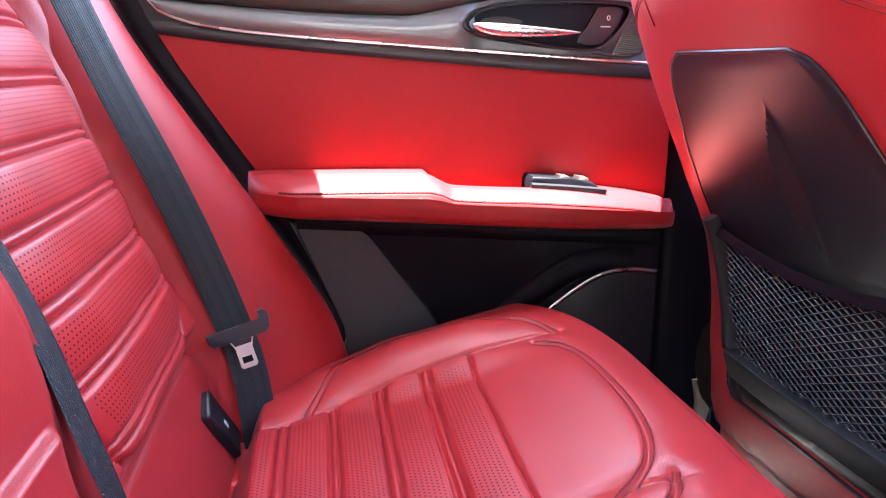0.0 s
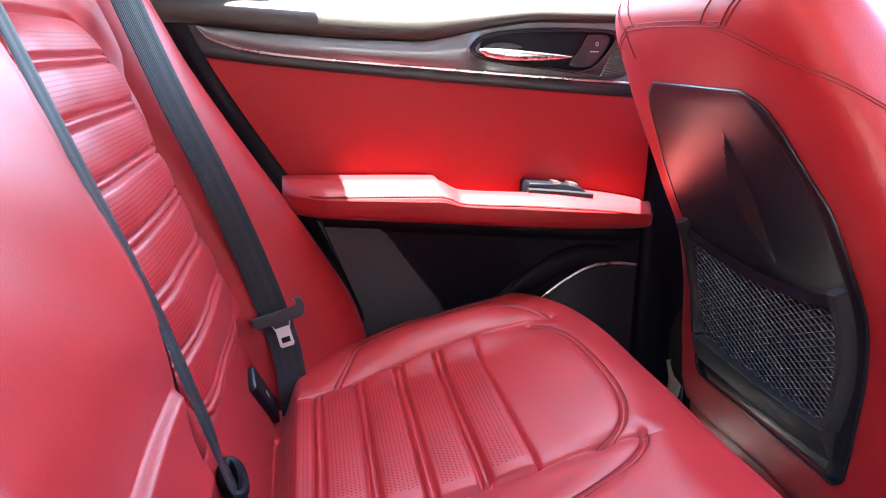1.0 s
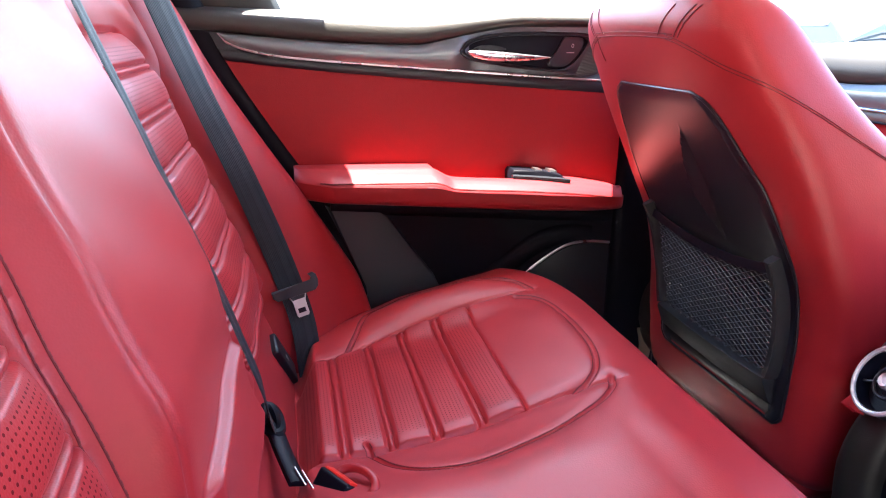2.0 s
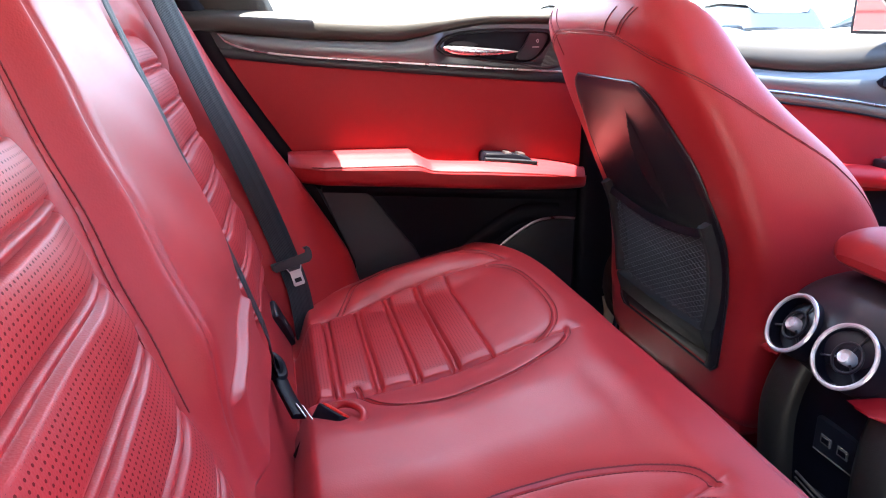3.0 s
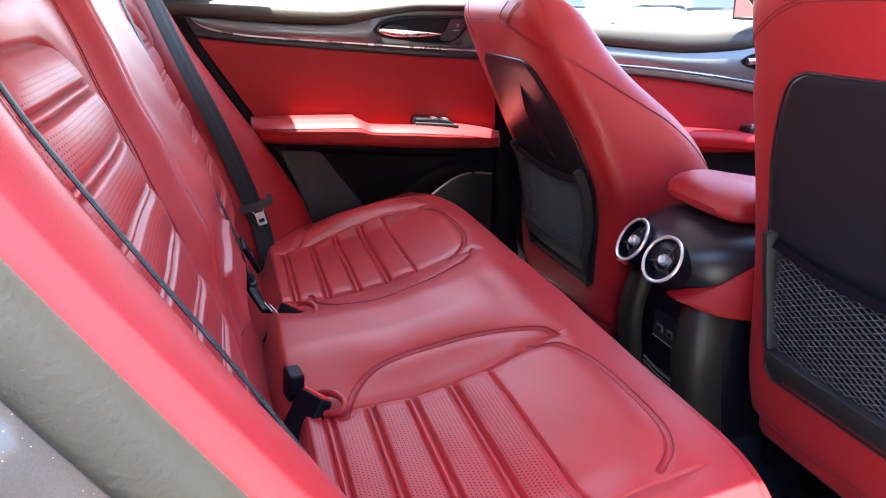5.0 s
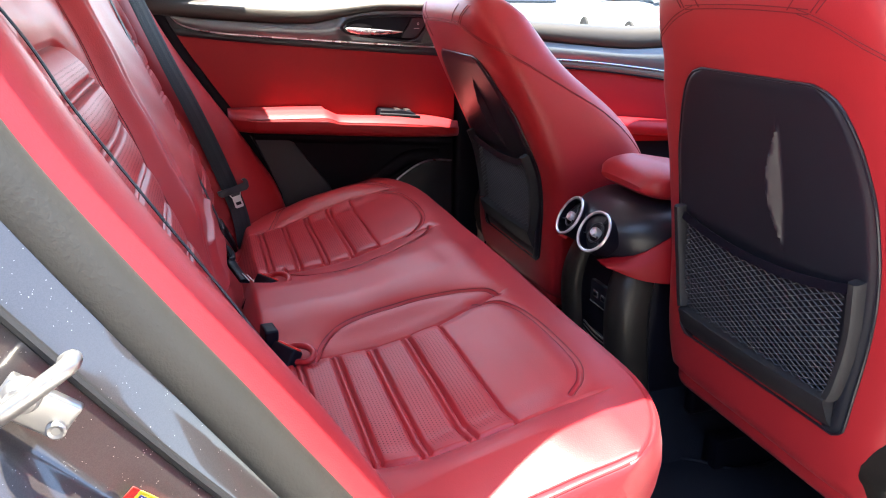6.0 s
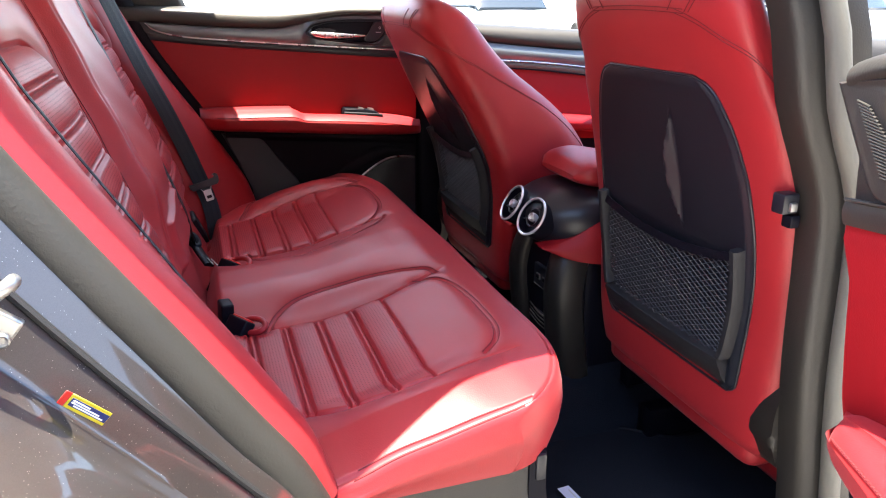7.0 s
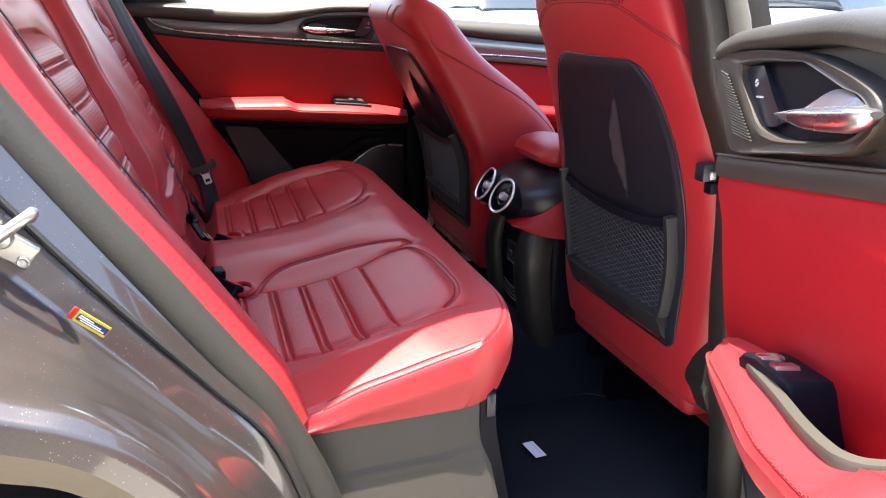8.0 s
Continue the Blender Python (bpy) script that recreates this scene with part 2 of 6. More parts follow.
def lofted(P):
    """A closed solid from rings: an (n, m, 3) array, capped at both ends."""
    n, m = P.shape[:2]
    faces = [tuple(f) for f in grid_faces(n, m, False, True)]
    verts = list(P.reshape(-1, 3)) + [P[0].mean(0), P[-1].mean(0)]
    for j in range(m):
        faces.append((n * m, (j + 1) % m, j))
        faces.append((n * m + 1, (n - 1) * m + j, (n - 1) * m + (j + 1) % m))
    return from_arrays(verts, faces)


def lerp_at(keys, t):
    """Smooth values between (t, value) keys; values may be tuples."""
    ts = [k[0] for k in keys]
    vs = np.array([k[1] for k in keys], float)
    t = np.asarray(t, float)
    if vs.ndim == 1:
        return _spline(ts, vs, t)
    return np.stack([_spline(ts, vs[:, c], t) for c in range(vs.shape[1])], -1)


def _spline(ts, vs, t):
    ts = np.asarray(ts, float)
    d = np.diff(vs) / np.diff(ts)
    s = np.zeros(len(ts))
    for k in range(1, len(ts) - 1):
        s[k] = 0 if d[k - 1] * d[k] <= 0 else 2 * d[k - 1] * d[k] / (d[k - 1] + d[k])
    s[0], s[-1] = d[0], d[-1]
    t = np.clip(t, ts[0], ts[-1])
    k = np.clip(np.searchsorted(ts, t, side="right") - 1, 0, len(ts) - 2)
    h = ts[k + 1] - ts[k]
    x = (t - ts[k]) / h
    return (vs[k] * (1 + 2 * x) * (1 - x) ** 2 + s[k] * h * x * (1 - x) ** 2 + vs[k + 1] * x * x * (3 - 2 * x) + s[k + 1] * h * x * x * (x - 1))


def curve_points(pts, n=40):
    """A smooth line through points of two or three dimensions."""
    p = np.array(pts, float)
    if len(p) == 2:
        w = np.linspace(0, 1, n)[:, None]
        return p[0] * (1 - w) + p[1] * w
    q = np.vstack([2 * p[0] - p[1], p, 2 * p[-1] - p[-2]])
    out = []
    per = max(2, int(math.ceil(n / (len(p) - 1))))
    for i in range(len(p) - 1):
        a, b, c, d = q[i:i + 4]
        for x in np.linspace(0, 1, per, endpoint=False):
            out.append(0.5 * (2 * b + (c - a) * x + (2 * a - 5 * b + 4 * c - d) * x * x + (3 * b - a - 3 * c + d) * x ** 3))
    out.append(p[-1])
    return np.array(out)


def swept(path, profile, up, closed=False, uv=False):
    """A profile of (across, out) pairs carried along a path; 'out' is the side of up (one vector, or one a point)."""
    path = np.array(path, float)
    n = len(path)
    tang = np.gradient(path, axis=0) if not closed else np.roll(path, -1, 0) - np.roll(path, 1, 0)
    tang /= np.linalg.norm(tang, axis=1)[:, None] + 1e-12
    upv = np.broadcast_to(np.array(up, float), (n, 3))
    side = np.cross(tang, upv)
    side /= np.linalg.norm(side, axis=1)[:, None] + 1e-12
    out = np.cross(side, tang)
    prof = np.array(profile, float)
    P = path[:, None] + side[:, None] * prof[None, :, :1] + out[:, None] * prof[None, :, 1:]
    if closed:
        return sheet(P, None, True, True)
    if uv:
        run = np.r_[0, np.cumsum(np.linalg.norm(np.diff(path, axis=0), axis=1))]
        UV = np.stack([np.broadcast_to(prof[None, :, 0], P.shape[:2]), np.broadcast_to(run[:, None], P.shape[:2])], -1)
        return sheet(P, UV, False, True)
    return lofted(P)


def ring(r, k=10, sx=1.0, sy=1.0):
    return [(r * sx * math.cos(2 * math.pi * i / k), r * sy * math.sin(2 * math.pi * i / k)) for i in range(k)]


def tube(path, r, k=10, up=(0.13, 0.21, 0.97), closed=False):
    return swept(path, ring(r, k), up, closed)


def block(x0, x1, y0, y1, z0, z1, r=0.008, seg=3, m=None):
    """A box with rounded edges; m: a matrix laid on it."""
    bm = bmesh.new()
    bmesh.ops.create_cube(bm, size=1)
    for v in bm.verts:
        v.co = Vector(((x0 + x1) / 2 + v.co.x * (x1 - x0), (y0 + y1) / 2 + v.co.y * (y1 - y0), (z0 + z1) / 2 + v.co.z * (z1 - z0)))
    if r:
        bmesh.ops.bevel(bm, geom=bm.edges[:], offset=r, segments=seg, profile=0.6, affect="EDGES")
    if m is not None:
        bmesh.ops.transform(bm, matrix=m, verts=bm.verts)
    return bm


def slab(outline, place, w0, w1, r=0.002, seg=2):
    """A flat plate: outline of (u, z) pairs, place(u, w, z) -> world, from depth w0 to w1, with its front edge rounded."""
    bm = bmesh.new()
    n = len(outline)
    a = [bm.verts.new(place(u, w0, z)) for u, z in outline]
    b = [bm.verts.new(place(u, w1, z)) for u, z in outline]
    bm.faces.new(a)
    front = bm.faces.new(b[::-1])
    for i in range(n):
        bm.faces.new((a[i], a[(i + 1) % n], b[(i + 1) % n], b[i]))
    if r:
        bmesh.ops.bevel(bm, geom=list(front.edges), offset=r, segments=seg, profile=0.6, affect="EDGES")
    bmesh.ops.triangulate(bm, faces=[f for f in bm.faces if len(f.verts) > 4])
    return bm


def stitches(line, normal, gap=0.0062, length=0.0042, width=0.0009, rise=0.0005):
    """Short threads along a line of places on a surface, joined into one mesh."""
    line = np.array(line, float)
    run = np.r_[0, np.cumsum(np.linalg.norm(np.diff(line, axis=0), axis=1))]
    ss = np.arange(gap / 2, run[-1] - gap / 2, gap)
    at = np.stack([np.interp(ss, run, line[:, c]) for c in range(3)], -1)
    ah = np.stack([np.interp(ss + length / 2, run, line[:, c]) for c in range(3)], -1)
    nor = np.array(normal, float)
    if nor.ndim == 2:
        nor = np.stack([np.interp(ss, run, nor[:, c]) for c in range(3)], -1)
    else:
        nor = np.broadcast_to(nor, at.shape)
    ahead = ah - at
    ahead /= np.linalg.norm(ahead, axis=1)[:, None] + 1e-9
    side = np.cross(nor, ahead)
    verts, faces = [], []
    for p, a, s, n in zip(at, ahead, side, nor):
        k = len(verts)
        for e in (-1, 1):
            for x, h in ((-1, -0.5), (-0.6, 1), (0.6, 1), (1, -0.5)):
                verts.append(p + a * e * length / 2 * (1 if h < 0 else 0.75) + s * x * width / 2 + n * rise * h)
        faces += [(k, k + 1, k + 5, k + 4), (k + 1, k + 2, k + 6, k + 5), (k + 2, k + 3, k + 7, k + 6), (k, k + 3, k + 2, k + 1), (k + 4, k + 5, k + 6, k + 7)]
    return from_arrays(verts, faces)


def line_distance(x, y, line):
    """Least distance in the plane from the places x, y to a line of points."""
    best = np.full(x.shape, 9.0)
    for (ax, ay), (bx, by) in zip(line[:-1], line[1:]):
        dx, dy = bx - ax, by - ay
        t = np.clip(((x - ax) * dx + (y - ay) * dy) / (dx * dx + dy * dy + 1e-12), 0, 1)
        best = np.minimum(best, np.hypot(x - ax - t * dx, y - ay - t * dy))
    return best


# ---- the setting ----
def flat(name, x0, x1, y0, y1, z, material, label, category):
    me = from_arrays([(x0, y0, z), (x1, y0, z), (x1, y1, z), (x0, y1, z)], [(0, 1, 2, 3)])
    ob = part(name, me, material, None, label, 0)
    return tagged(ob, label, category, "", "structure")


ASPHALT = plastic("pale_dusty_asphalt", (0.42, 0.40, 0.37), 0.9, 30, 0.6)
flat("ground", -400, 400, -400, 400, 0.0, ASPHALT, "pale dusty asphalt of an open car park", "ground")


def sill_line(z):
    """Where the wing of the rear seat and the door opening run, as x at a height."""
    return lerp_at([(0.40, -0.06), (0.60, -0.108), (0.66, -0.128), (0.73, -0.150), (0.785, -0.180), (0.87, -0.232), (0.97, -0.297), (1.06, -0.352), (1.15, -0.398), (1.30, -0.50), (1.42, -0.62)], z)


# carpeted floor with the tunnel down its middle
_y = np.linspace(-0.66, 0.66, 60)
_x = np.linspace(-0.25, 1.6, 50)
_X, _Y = np.meshgrid(_x, _y, indexing="ij")
_Z = 0.33 + 0.165 * np.exp(-(_Y / 0.14) ** 6) + 0.002 * np.sin(_X * 31) * np.sin(_Y * 27)
floor = part("floor", sheet(np.stack([_X, _Y, _Z], -1)), CARPET, None)
tagged(floor, "black carpet over the car floor and tunnel", "carpet", "", "structure")

# roof shell with a pale lining, out of view; edges cut to set sun patches
_x = np.sort(np.r_[np.linspace(-0.95, 0.68, 80), -0.212, -0.204])
_y = np.linspace(-1, 1, 40)
_X, _Y = np.meshgrid(_x, _y, indexing="ij")
ROOF_W = lerp_at([(-0.95, 0.62), (-0.28, 0.61), (-0.20, 0.600), (-0.16, 0.588), (-0.09, 0.556), (0.0, 0.528), (0.13, 0.512), (0.6, 0.50), (1.25, 0.50)], _X)
_Z = 1.45 - 0.10 * np.abs(_Y) ** 3 - 0.10 * ((_X - 0.25) / 1.1) ** 2
ROOF_FAR = lerp_at([(-0.95, 0.63), (-0.212, 0.63), (-0.204, 0.553), (0.6, 0.553), (1.25, 0.54)], _X)
ROOF_W = np.where(_Y > 0, ROOF_FAR, ROOF_W)
roof = part("roof", sheet(np.stack([_X, _Y * ROOF_W, _Z + 0.03], -1)), PAINT, None)
tagged(roof, "dark grey painted roof of the car", "roof", "", "structure")
# the lining's paleness is chosen to bounce light onto the seats
lining = part("ceiling", sheet(np.stack([_X, _Y * (ROOF_W - 0.01), _Z], -1)), HEADLINER, None)
tagged(lining, "unseen headliner under the roof, pale to bounce light", "ceiling", "", "structure")


def pillar(name, lower, upper, width, thick, material, label):
    """A roof pillar: an oval section from lower to upper."""
    pts = curve_points([lower, [(a + b) / 2 for a, b in zip(lower, upper)], upper], 12)
    ob = part(name, swept(pts, [(c[0] * width, c[1] * thick) for c in ring(1, 14)], (0, 1, 0)), material, None)
    return tagged(ob, label, "pillar", "", "structure")


for s in (1, -1):
    pillar("pillar_front", (1.15, s * 0.70, 1.10), (0.62, s * 0.53, 1.42), 0.05, 0.03, SOFT_BLACK, "black windscreen pillar")
pillar("pillar_rear", (-0.325, 0.70, 1.10), (-0.46, 0.58, 1.41), 0.085, 0.02, SOFT_BLACK, "black trimmed rear roof pillar")
pillar("pillar_rear", (-0.60, -0.66, 1.15), (-0.85, -0.53, 1.40), 0.09, 0.02, SOFT_BLACK, "black trimmed rear roof pillar")
pillar("pillar_middle", (0.36, 0.70, 1.06), (0.24, 0.53, 1.42), 0.045, 0.02, BLACK, "black centre roof pillar between the windows")

# centre pillar beside the open door, with trim down to the sill
_zs = np.linspace(0.36, 1.42, 30)
_xb = lerp_at([(0.36, 0.47), (0.50, 0.456), (0.73, 0.424), (0.92, 0.411), (1.06, 0.355), (1.15, 0.336), (1.42, 0.24)], _zs)
_yb = lerp_at([(0.36, -0.63), (0.9, -0.625), (1.1, -0.62), (1.42, -0.52)], _zs)
_sec = [(0, 0.03), (0.0, 0.0), (0.008, -0.012), (0.03, -0.02), (0.05, -0.03), (0.075, -0.03), (0.085, 0.0), (0.08, 0.05)]
_P = np.stack([np.stack([_xb + a, _yb + b, _zs], -1) for a, b in _sec], 1)
ob = part("wall_centre_pillar", lofted(_P), PILLAR_TRIM, None)
tagged(ob, "dark grey plastic trim on the centre pillar", "pillar", "", "structure")
_edge = np.stack([_xb + 0.026, _yb - 0.034, _zs], -1)
ob = part("trim_pillar_seal", tube(_edge, 0.0125, 12), PALE_SEAL, None)
tagged(ob, "grey rubber seal along the centre pillar", "seal", "", "structure")

# rear wall behind the seats, far body side, sill
ob = part("wall_rear", block(-0.75, -0.62, -0.70, 0.70, 0.30, 1.02, 0.02), SOFT_BLACK, None)
tagged(ob, "black parcel shelf behind the rear seats", "wall", "", "structure")
ob = part("wall_far", block(-0.70, 1.7, 0.735, 0.79, 0.28, 1.02, 0.02), PAINT, None)
tagged(ob, "dark grey body side behind the closed doors", "wall", "", "structure")
ob = part("wall_far_pillar", block(0.315, 0.425, 0.650, 0.734, 0.33, 1.06, 0.02), BLACK, None)
tagged(ob, "black lower trim of the far centre pillar", "pillar", "", "structure")
CREAM = plastic("cream_plastic", (0.34, 0.30, 0.22), 0.6, 300, 0.2)
ob = part("trim_far_sill", swept(curve_points([(0.360, 0.632, 0.470), (0.374, 0.630, 0.488), (0.386, 0.630, 0.512), (0.391, 0.632, 0.540), (0.388, 0.640, 0.575)], 24), [(-0.010, -0.006), (-0.010, 0.002), (-0.006, 0.005), (0.006, 0.005), (0.010, 0.002), (0.010, -0.006)], (0, -1, 0.2)), CREAM, None)
tagged(ob, "cream plastic trim at the foot of the far pillar", "trim", "", "structure")
ob = part("wall_front", block(1.45, 1.6, -0.75, 0.75, 0.28, 1.06, 0.05), SOFT_BLACK, None)
tagged(ob, "black dashboard across the front of the car", "dashboard", "", "structure")
ob = part("sill", block(-0.10, 1.40, -0.80, -0.60, 0.27, 0.40, 0.02), GREY_TRIM, None)
tagged(ob, "grey plastic door sill", "sill", "", "structure")

# side windows: panes leaning in to the roof
for s, x0, x1, name in ((1, -0.46, 0.34, "window_1"), (1, 0.42, 1.10, "window_2")):
    _u, _v = np.meshgrid(np.linspace(0, 1, 12), np.linspace(0, 1, 8), indexing="ij")
    _P = np.stack([x0 + (x1 - x0) * _u - 0.12 * _v, s * (0.705 - 0.175 * _v ** 1.3), 1.08 + 0.35 * _v], -1)
    ob = part(name, sheet(_P), GLASS, None)
    ob.visible_shadow = False
    tagged(ob, "clear side window glass of the closed door", "window", "", "structure")


# ---- rear seat ----
MIRRORED = (1, -1)
SEAM_OUTER = [(-0.183, 0.445), (-0.168, 0.482), (-0.150, 0.522), (-0.115, 0.552), (-0.064, 0.560), (0.0, 0.551), (0.047, 0.535), (0.084, 0.507), (0.104, 0.472)]
SEAM_FRONT = [(0.055, 0.175), (0.075, 0.185), (0.092, 0.205), (0.107, 0.250), (0.113, 0.316), (0.110, 0.395), (0.095, 0.438), (0.072, 0.460)]
SEAM_INNER = [(-0.184, 0.190), (-0.176, 0.165), (-0.160, 0.136), (-0.132, 0.112), (-0.083, 0.099), (-0.036, 0.101), (0.011, 0.110), (0.060, 0.130), (0.088, 0.152), (0.099, 0.176)]
RIBS = [-0.208, -0.156, -0.104, -0.052, 0.0]
INNER_EDGE = [(-0.36, 0.175), (-0.24, 0.172), (-0.18, 0.176), (-0.12, 0.179), (0.0, 0.181), (0.06, 0.178), (0.12, 0.165)]
OUTER_EDGE = [(-0.36, 0.40), (-0.246, 0.415), (-0.183, 0.440), (-0.12, 0.463), (-0.054, 0.473), (0.12, 0.475)]
LINES = {n: curve_points(s, 48) for n, s in (("outer", SEAM_OUTER), ("front", SEAM_FRONT), ("inner", SEAM_INNER))}


def smooth(x):
    x = np.clip(x, 0, 1)
    return x * x * (3 - 2 * x)


def groove(d, deep, w, soft, w2):
    return -deep * np.exp(-(d / w) ** 2) - soft * np.exp(-(d / w2) ** 2)


def cushion_height(x, y):
    a = np.abs(y)
    z = lerp_at([(-0.36, 0.668), (-0.2, 0.667), (-0.1, 0.674), (0.0, 0.700), (0.06, 0.722), (0.11, 0.735), (0.19, 0.733)], x)
    edge_z = lerp_at([(-0.36, 0.600), (-0.21, 0.645), (-0.17, 0.660), (-0.13, 0.671), (-0.083, 0.688), (-0.039, 0.699), (0.006, 0.710), (0.052, 0.721), (0.091, 0.731), (0.2, 0.735)], x)
    crest = lerp_at([(-0.36, 0.022), (0.0, 0.022), (0.05, 0.014), (0.10, 0.004), (0.2, 0.0)], x)
    z = z + (edge_z + crest - z) * smooth((a - 0.42) / 0.11) - crest * np.clip((a - 0.525) / 0.07, 0, 1) ** 1.15
    dome = lerp_at([(-0.36, 0.012), (-0.15, 0.026), (0.0, 0.022), (0.08, 0.010), (0.2, 0.0)], x)
    z = z + dome * (1 - smooth((a - 0.03) / 0.150)) * 1.15
    yi, yo = lerp_at(INNER_EDGE, x), lerp_at(OUTER_EDGE, x)
    inside = smooth((a - yi) / 0.006) * smooth((yo - a) / 0.006) * smooth((0.004 - x) / 0.006)
    lane = ((x + 0.26) / 0.052) % 1.0
    z = z + inside * 0.0042 * np.sin(np.pi * lane) ** 0.45
    folds = np.minimum(np.abs(a - yi), np.abs(a - yo))
    z = z + groove(folds, 0.0030, 0.0024, 0.0028, 0.013) * smooth((0.122 - x) / 0.035)
    z = z + groove(np.abs(x) + 9 * ((a < yi) | (a > yo)), 0.0038, 0.0019, 0.0008, 0.007)
    for r in RIBS[:-1]:
        for o in (-0.0045, 0.0045):
            z = z - inside * 0.0048 * np.exp(-((x - r - o) / 0.0019) ** 2)
        z = z + inside * 0.0012 * np.exp(-((x - r) / 0.003) ** 2)
    for name, line in LINES.items():
        k = 0.9 * (y > 0) if name == "outer" else 1.0
        z = z + k * groove(line_distance(x, a, line), 0.0040, 0.0030, 0.0020, 0.012)
    z = z - 0.055 * smooth((-0.230 - 0.016 * (1 - smooth((a - 0.15) / 0.03)) - x) / 0.030)
    z = z + 0.0008 * np.sin(x * 23 + 1.3) * np.sin(y * 17 + 0.4) + 0.0003 * np.sin(x * 61 + y * 43)
    return z


def cushion_place(u, v):
    """u: back to front and over its edge, v: side to side and over; both in metres of surface."""
    half, R = 0.598, 0.017
    yy = np.clip(v, -half, half)
    a = np.abs(yy)
    xf = 0.170 - 0.118 * (1 - np.sqrt(np.maximum(0, 1 - np.clip((a - 0.40) / (half - 0.40), 0, 0.999) ** 2.2)))
    xb = -0.34
    x = np.clip(xb + (u - xb) * (xf - xb) / (0.170 - xb), xb, xf)
    z = cushion_height(x, yy)
    e = np.minimum((xf - x) * 0.95, half - a)
    q = np.clip((R - e) / R, 0, 1)
    z = z - R * (1 - np.sqrt(np.maximum(0, 1 - q * q)))
    z = z + groove(e - 0.010, 0.0030, 0.0016, 0.0, 1.0)
    drop = np.maximum(np.maximum(u - 0.170, 0), np.maximum(np.abs(v) - half, 0))
    bulge = 0.006 * np.sin(np.pi * np.clip(drop / 0.06, 0, 1))
    floorz = np.where(u > 0.170, 0.612 + 0.0285 * smooth((a - 0.35) / 0.2) + 0.012 * np.exp(-((a - 0.525) / 0.035) ** 2), 0.640 + 0.35 * np.clip(x - 0.05, 0, 0.04))
    f = np.clip(drop / 0.08, 0, 1)
    z = np.where(drop > 0, np.where(u > 0.170, np.maximum(z - drop, floorz), z + (floorz - z) * f), z)
    x = x + bulge * (u > 0.170) - 0.02 * np.clip((drop - 0.05) / 0.1, 0, 1) * (u > 0.170)
    yy = yy + np.sign(v) * bulge * 0.6 * (np.abs(v) > half)
    return np.stack([x, yy, z], -1)


def build_cushion():
    e = thing("rear_bench_cushion", (-0.05, 0, 0.56), "red leather rear bench cushion with ribbed perforated inserts", "car seat")
    u = np.r_[np.arange(-0.34, -0.235, 0.004), np.arange(-0.235, 0.02, 0.0016), np.arange(0.02, 0.125, 0.0016), np.arange(0.125, 0.170, 0.0022), 0.170 + np.array([0.006, 0.015, 0.03, 0.05, 0.08, 0.12, 0.16])]
    half = np.r_[np.arange(0, 0.575, 0.0019), np.arange(0.575, 0.598, 0.0018), 0.598 + np.array([0.004, 0.01, 0.02, 0.03, 0.045, 0.06, 0.08])]
    v = np.r_[-half[:0:-1], half]
    U, V = np.meshgrid(u, v, indexing="ij")
    P = cushion_place(U, V)
    UV = np.stack([P[..., 1], P[..., 0] + 0.26], -1)
    c = (P[:-1, :-1] + P[1:, 1:]) / 2
    yi, yo = lerp_at(INNER_EDGE, c[..., 0]), lerp_at(OUTER_EDGE, c[..., 0])
    a = np.abs(c[..., 1])
    ins = (a > yi) & (a < yo) & (c[..., 0] < 0.0)
    A = np.abs(P[..., 1])
    far_in = np.minimum(np.minimum(A - lerp_at(INNER_EDGE, P[..., 0]), lerp_at(OUTER_EDGE, P[..., 0]) - A), 0.03 - 0 * A)
    body = part("bench_body", sheet(P, UV, keep=~ins), LEATHER, e, "", 70)
    for s in MIRRORED:
        part("insert", sheet(P, UV, keep=ins & (c[..., 1] * s > 0), inset=far_in), PERFORATED, e, "ribbed perforated red leather insert", 70)
    for s in MIRRORED:
        for name, line in LINES.items():
            if name == "outer" and s < 0:
                continue
            d = np.gradient(line, axis=0)
            nrm = np.stack([-d[:, 1], d[:, 0]], -1) / np.linalg.norm(d, axis=1)[:, None]
            for o in (-0.0042, 0.0042):
                q = line + nrm * o
                z = cushion_height(q[:, 0], s * q[:, 1])
                part("stitching", stitches(np.stack([q[:, 0], s * q[:, 1], z + 0.0003], -1), (0, 0, 1), 0.0050, 0.0042), THREAD, body)
                part("seam", tube(np.stack([q[:, 0], s * q[:, 1], z - 0.0004], -1), 0.0008, 6), THREAD, body)
        uu = np.linspace(-0.090, 0.150, 60)
        for o in (0.0070, 0.0135):
            part("seam", tube(cushion_place(uu, np.full(60, s * (0.598 - o))), 0.0011, 6), THREAD, body)
    return e


build_cushion()

BACK_AT = np.array((-0.265, 0.0, 0.68))
BACK_UP = np.array((-0.3593, 0.0, 0.9332))
BACK_OUT = np.array((0.9332, 0.0, 0.3593))


def on_back(s, y, d=0.0):
    s, y, d = np.broadcast_arrays(np.asarray(s, float), np.asarray(y, float), np.asarray(d, float))
    return BACK_AT + s[..., None] * BACK_UP + y[..., None] * np.array((0, 1.0, 0)) + d[..., None] * BACK_OUT


def insert_inside(s, y):
    """Signed: positive within the ribbed insert of the backrest (metres from its edge)."""
    a = np.abs(y)
    cx, hx, cs, hs = 0.3265, 0.1515, 0.268, 0.195
    qx, qs = np.abs(a - cx) - (hx - 0.085), np.abs(s - cs) - (hs - 0.085)
    d = np.hypot(np.maximum(qx, 0), np.maximum(qs, 0)) + np.minimum(np.maximum(qx, qs), 0) - 0.085
    return -d


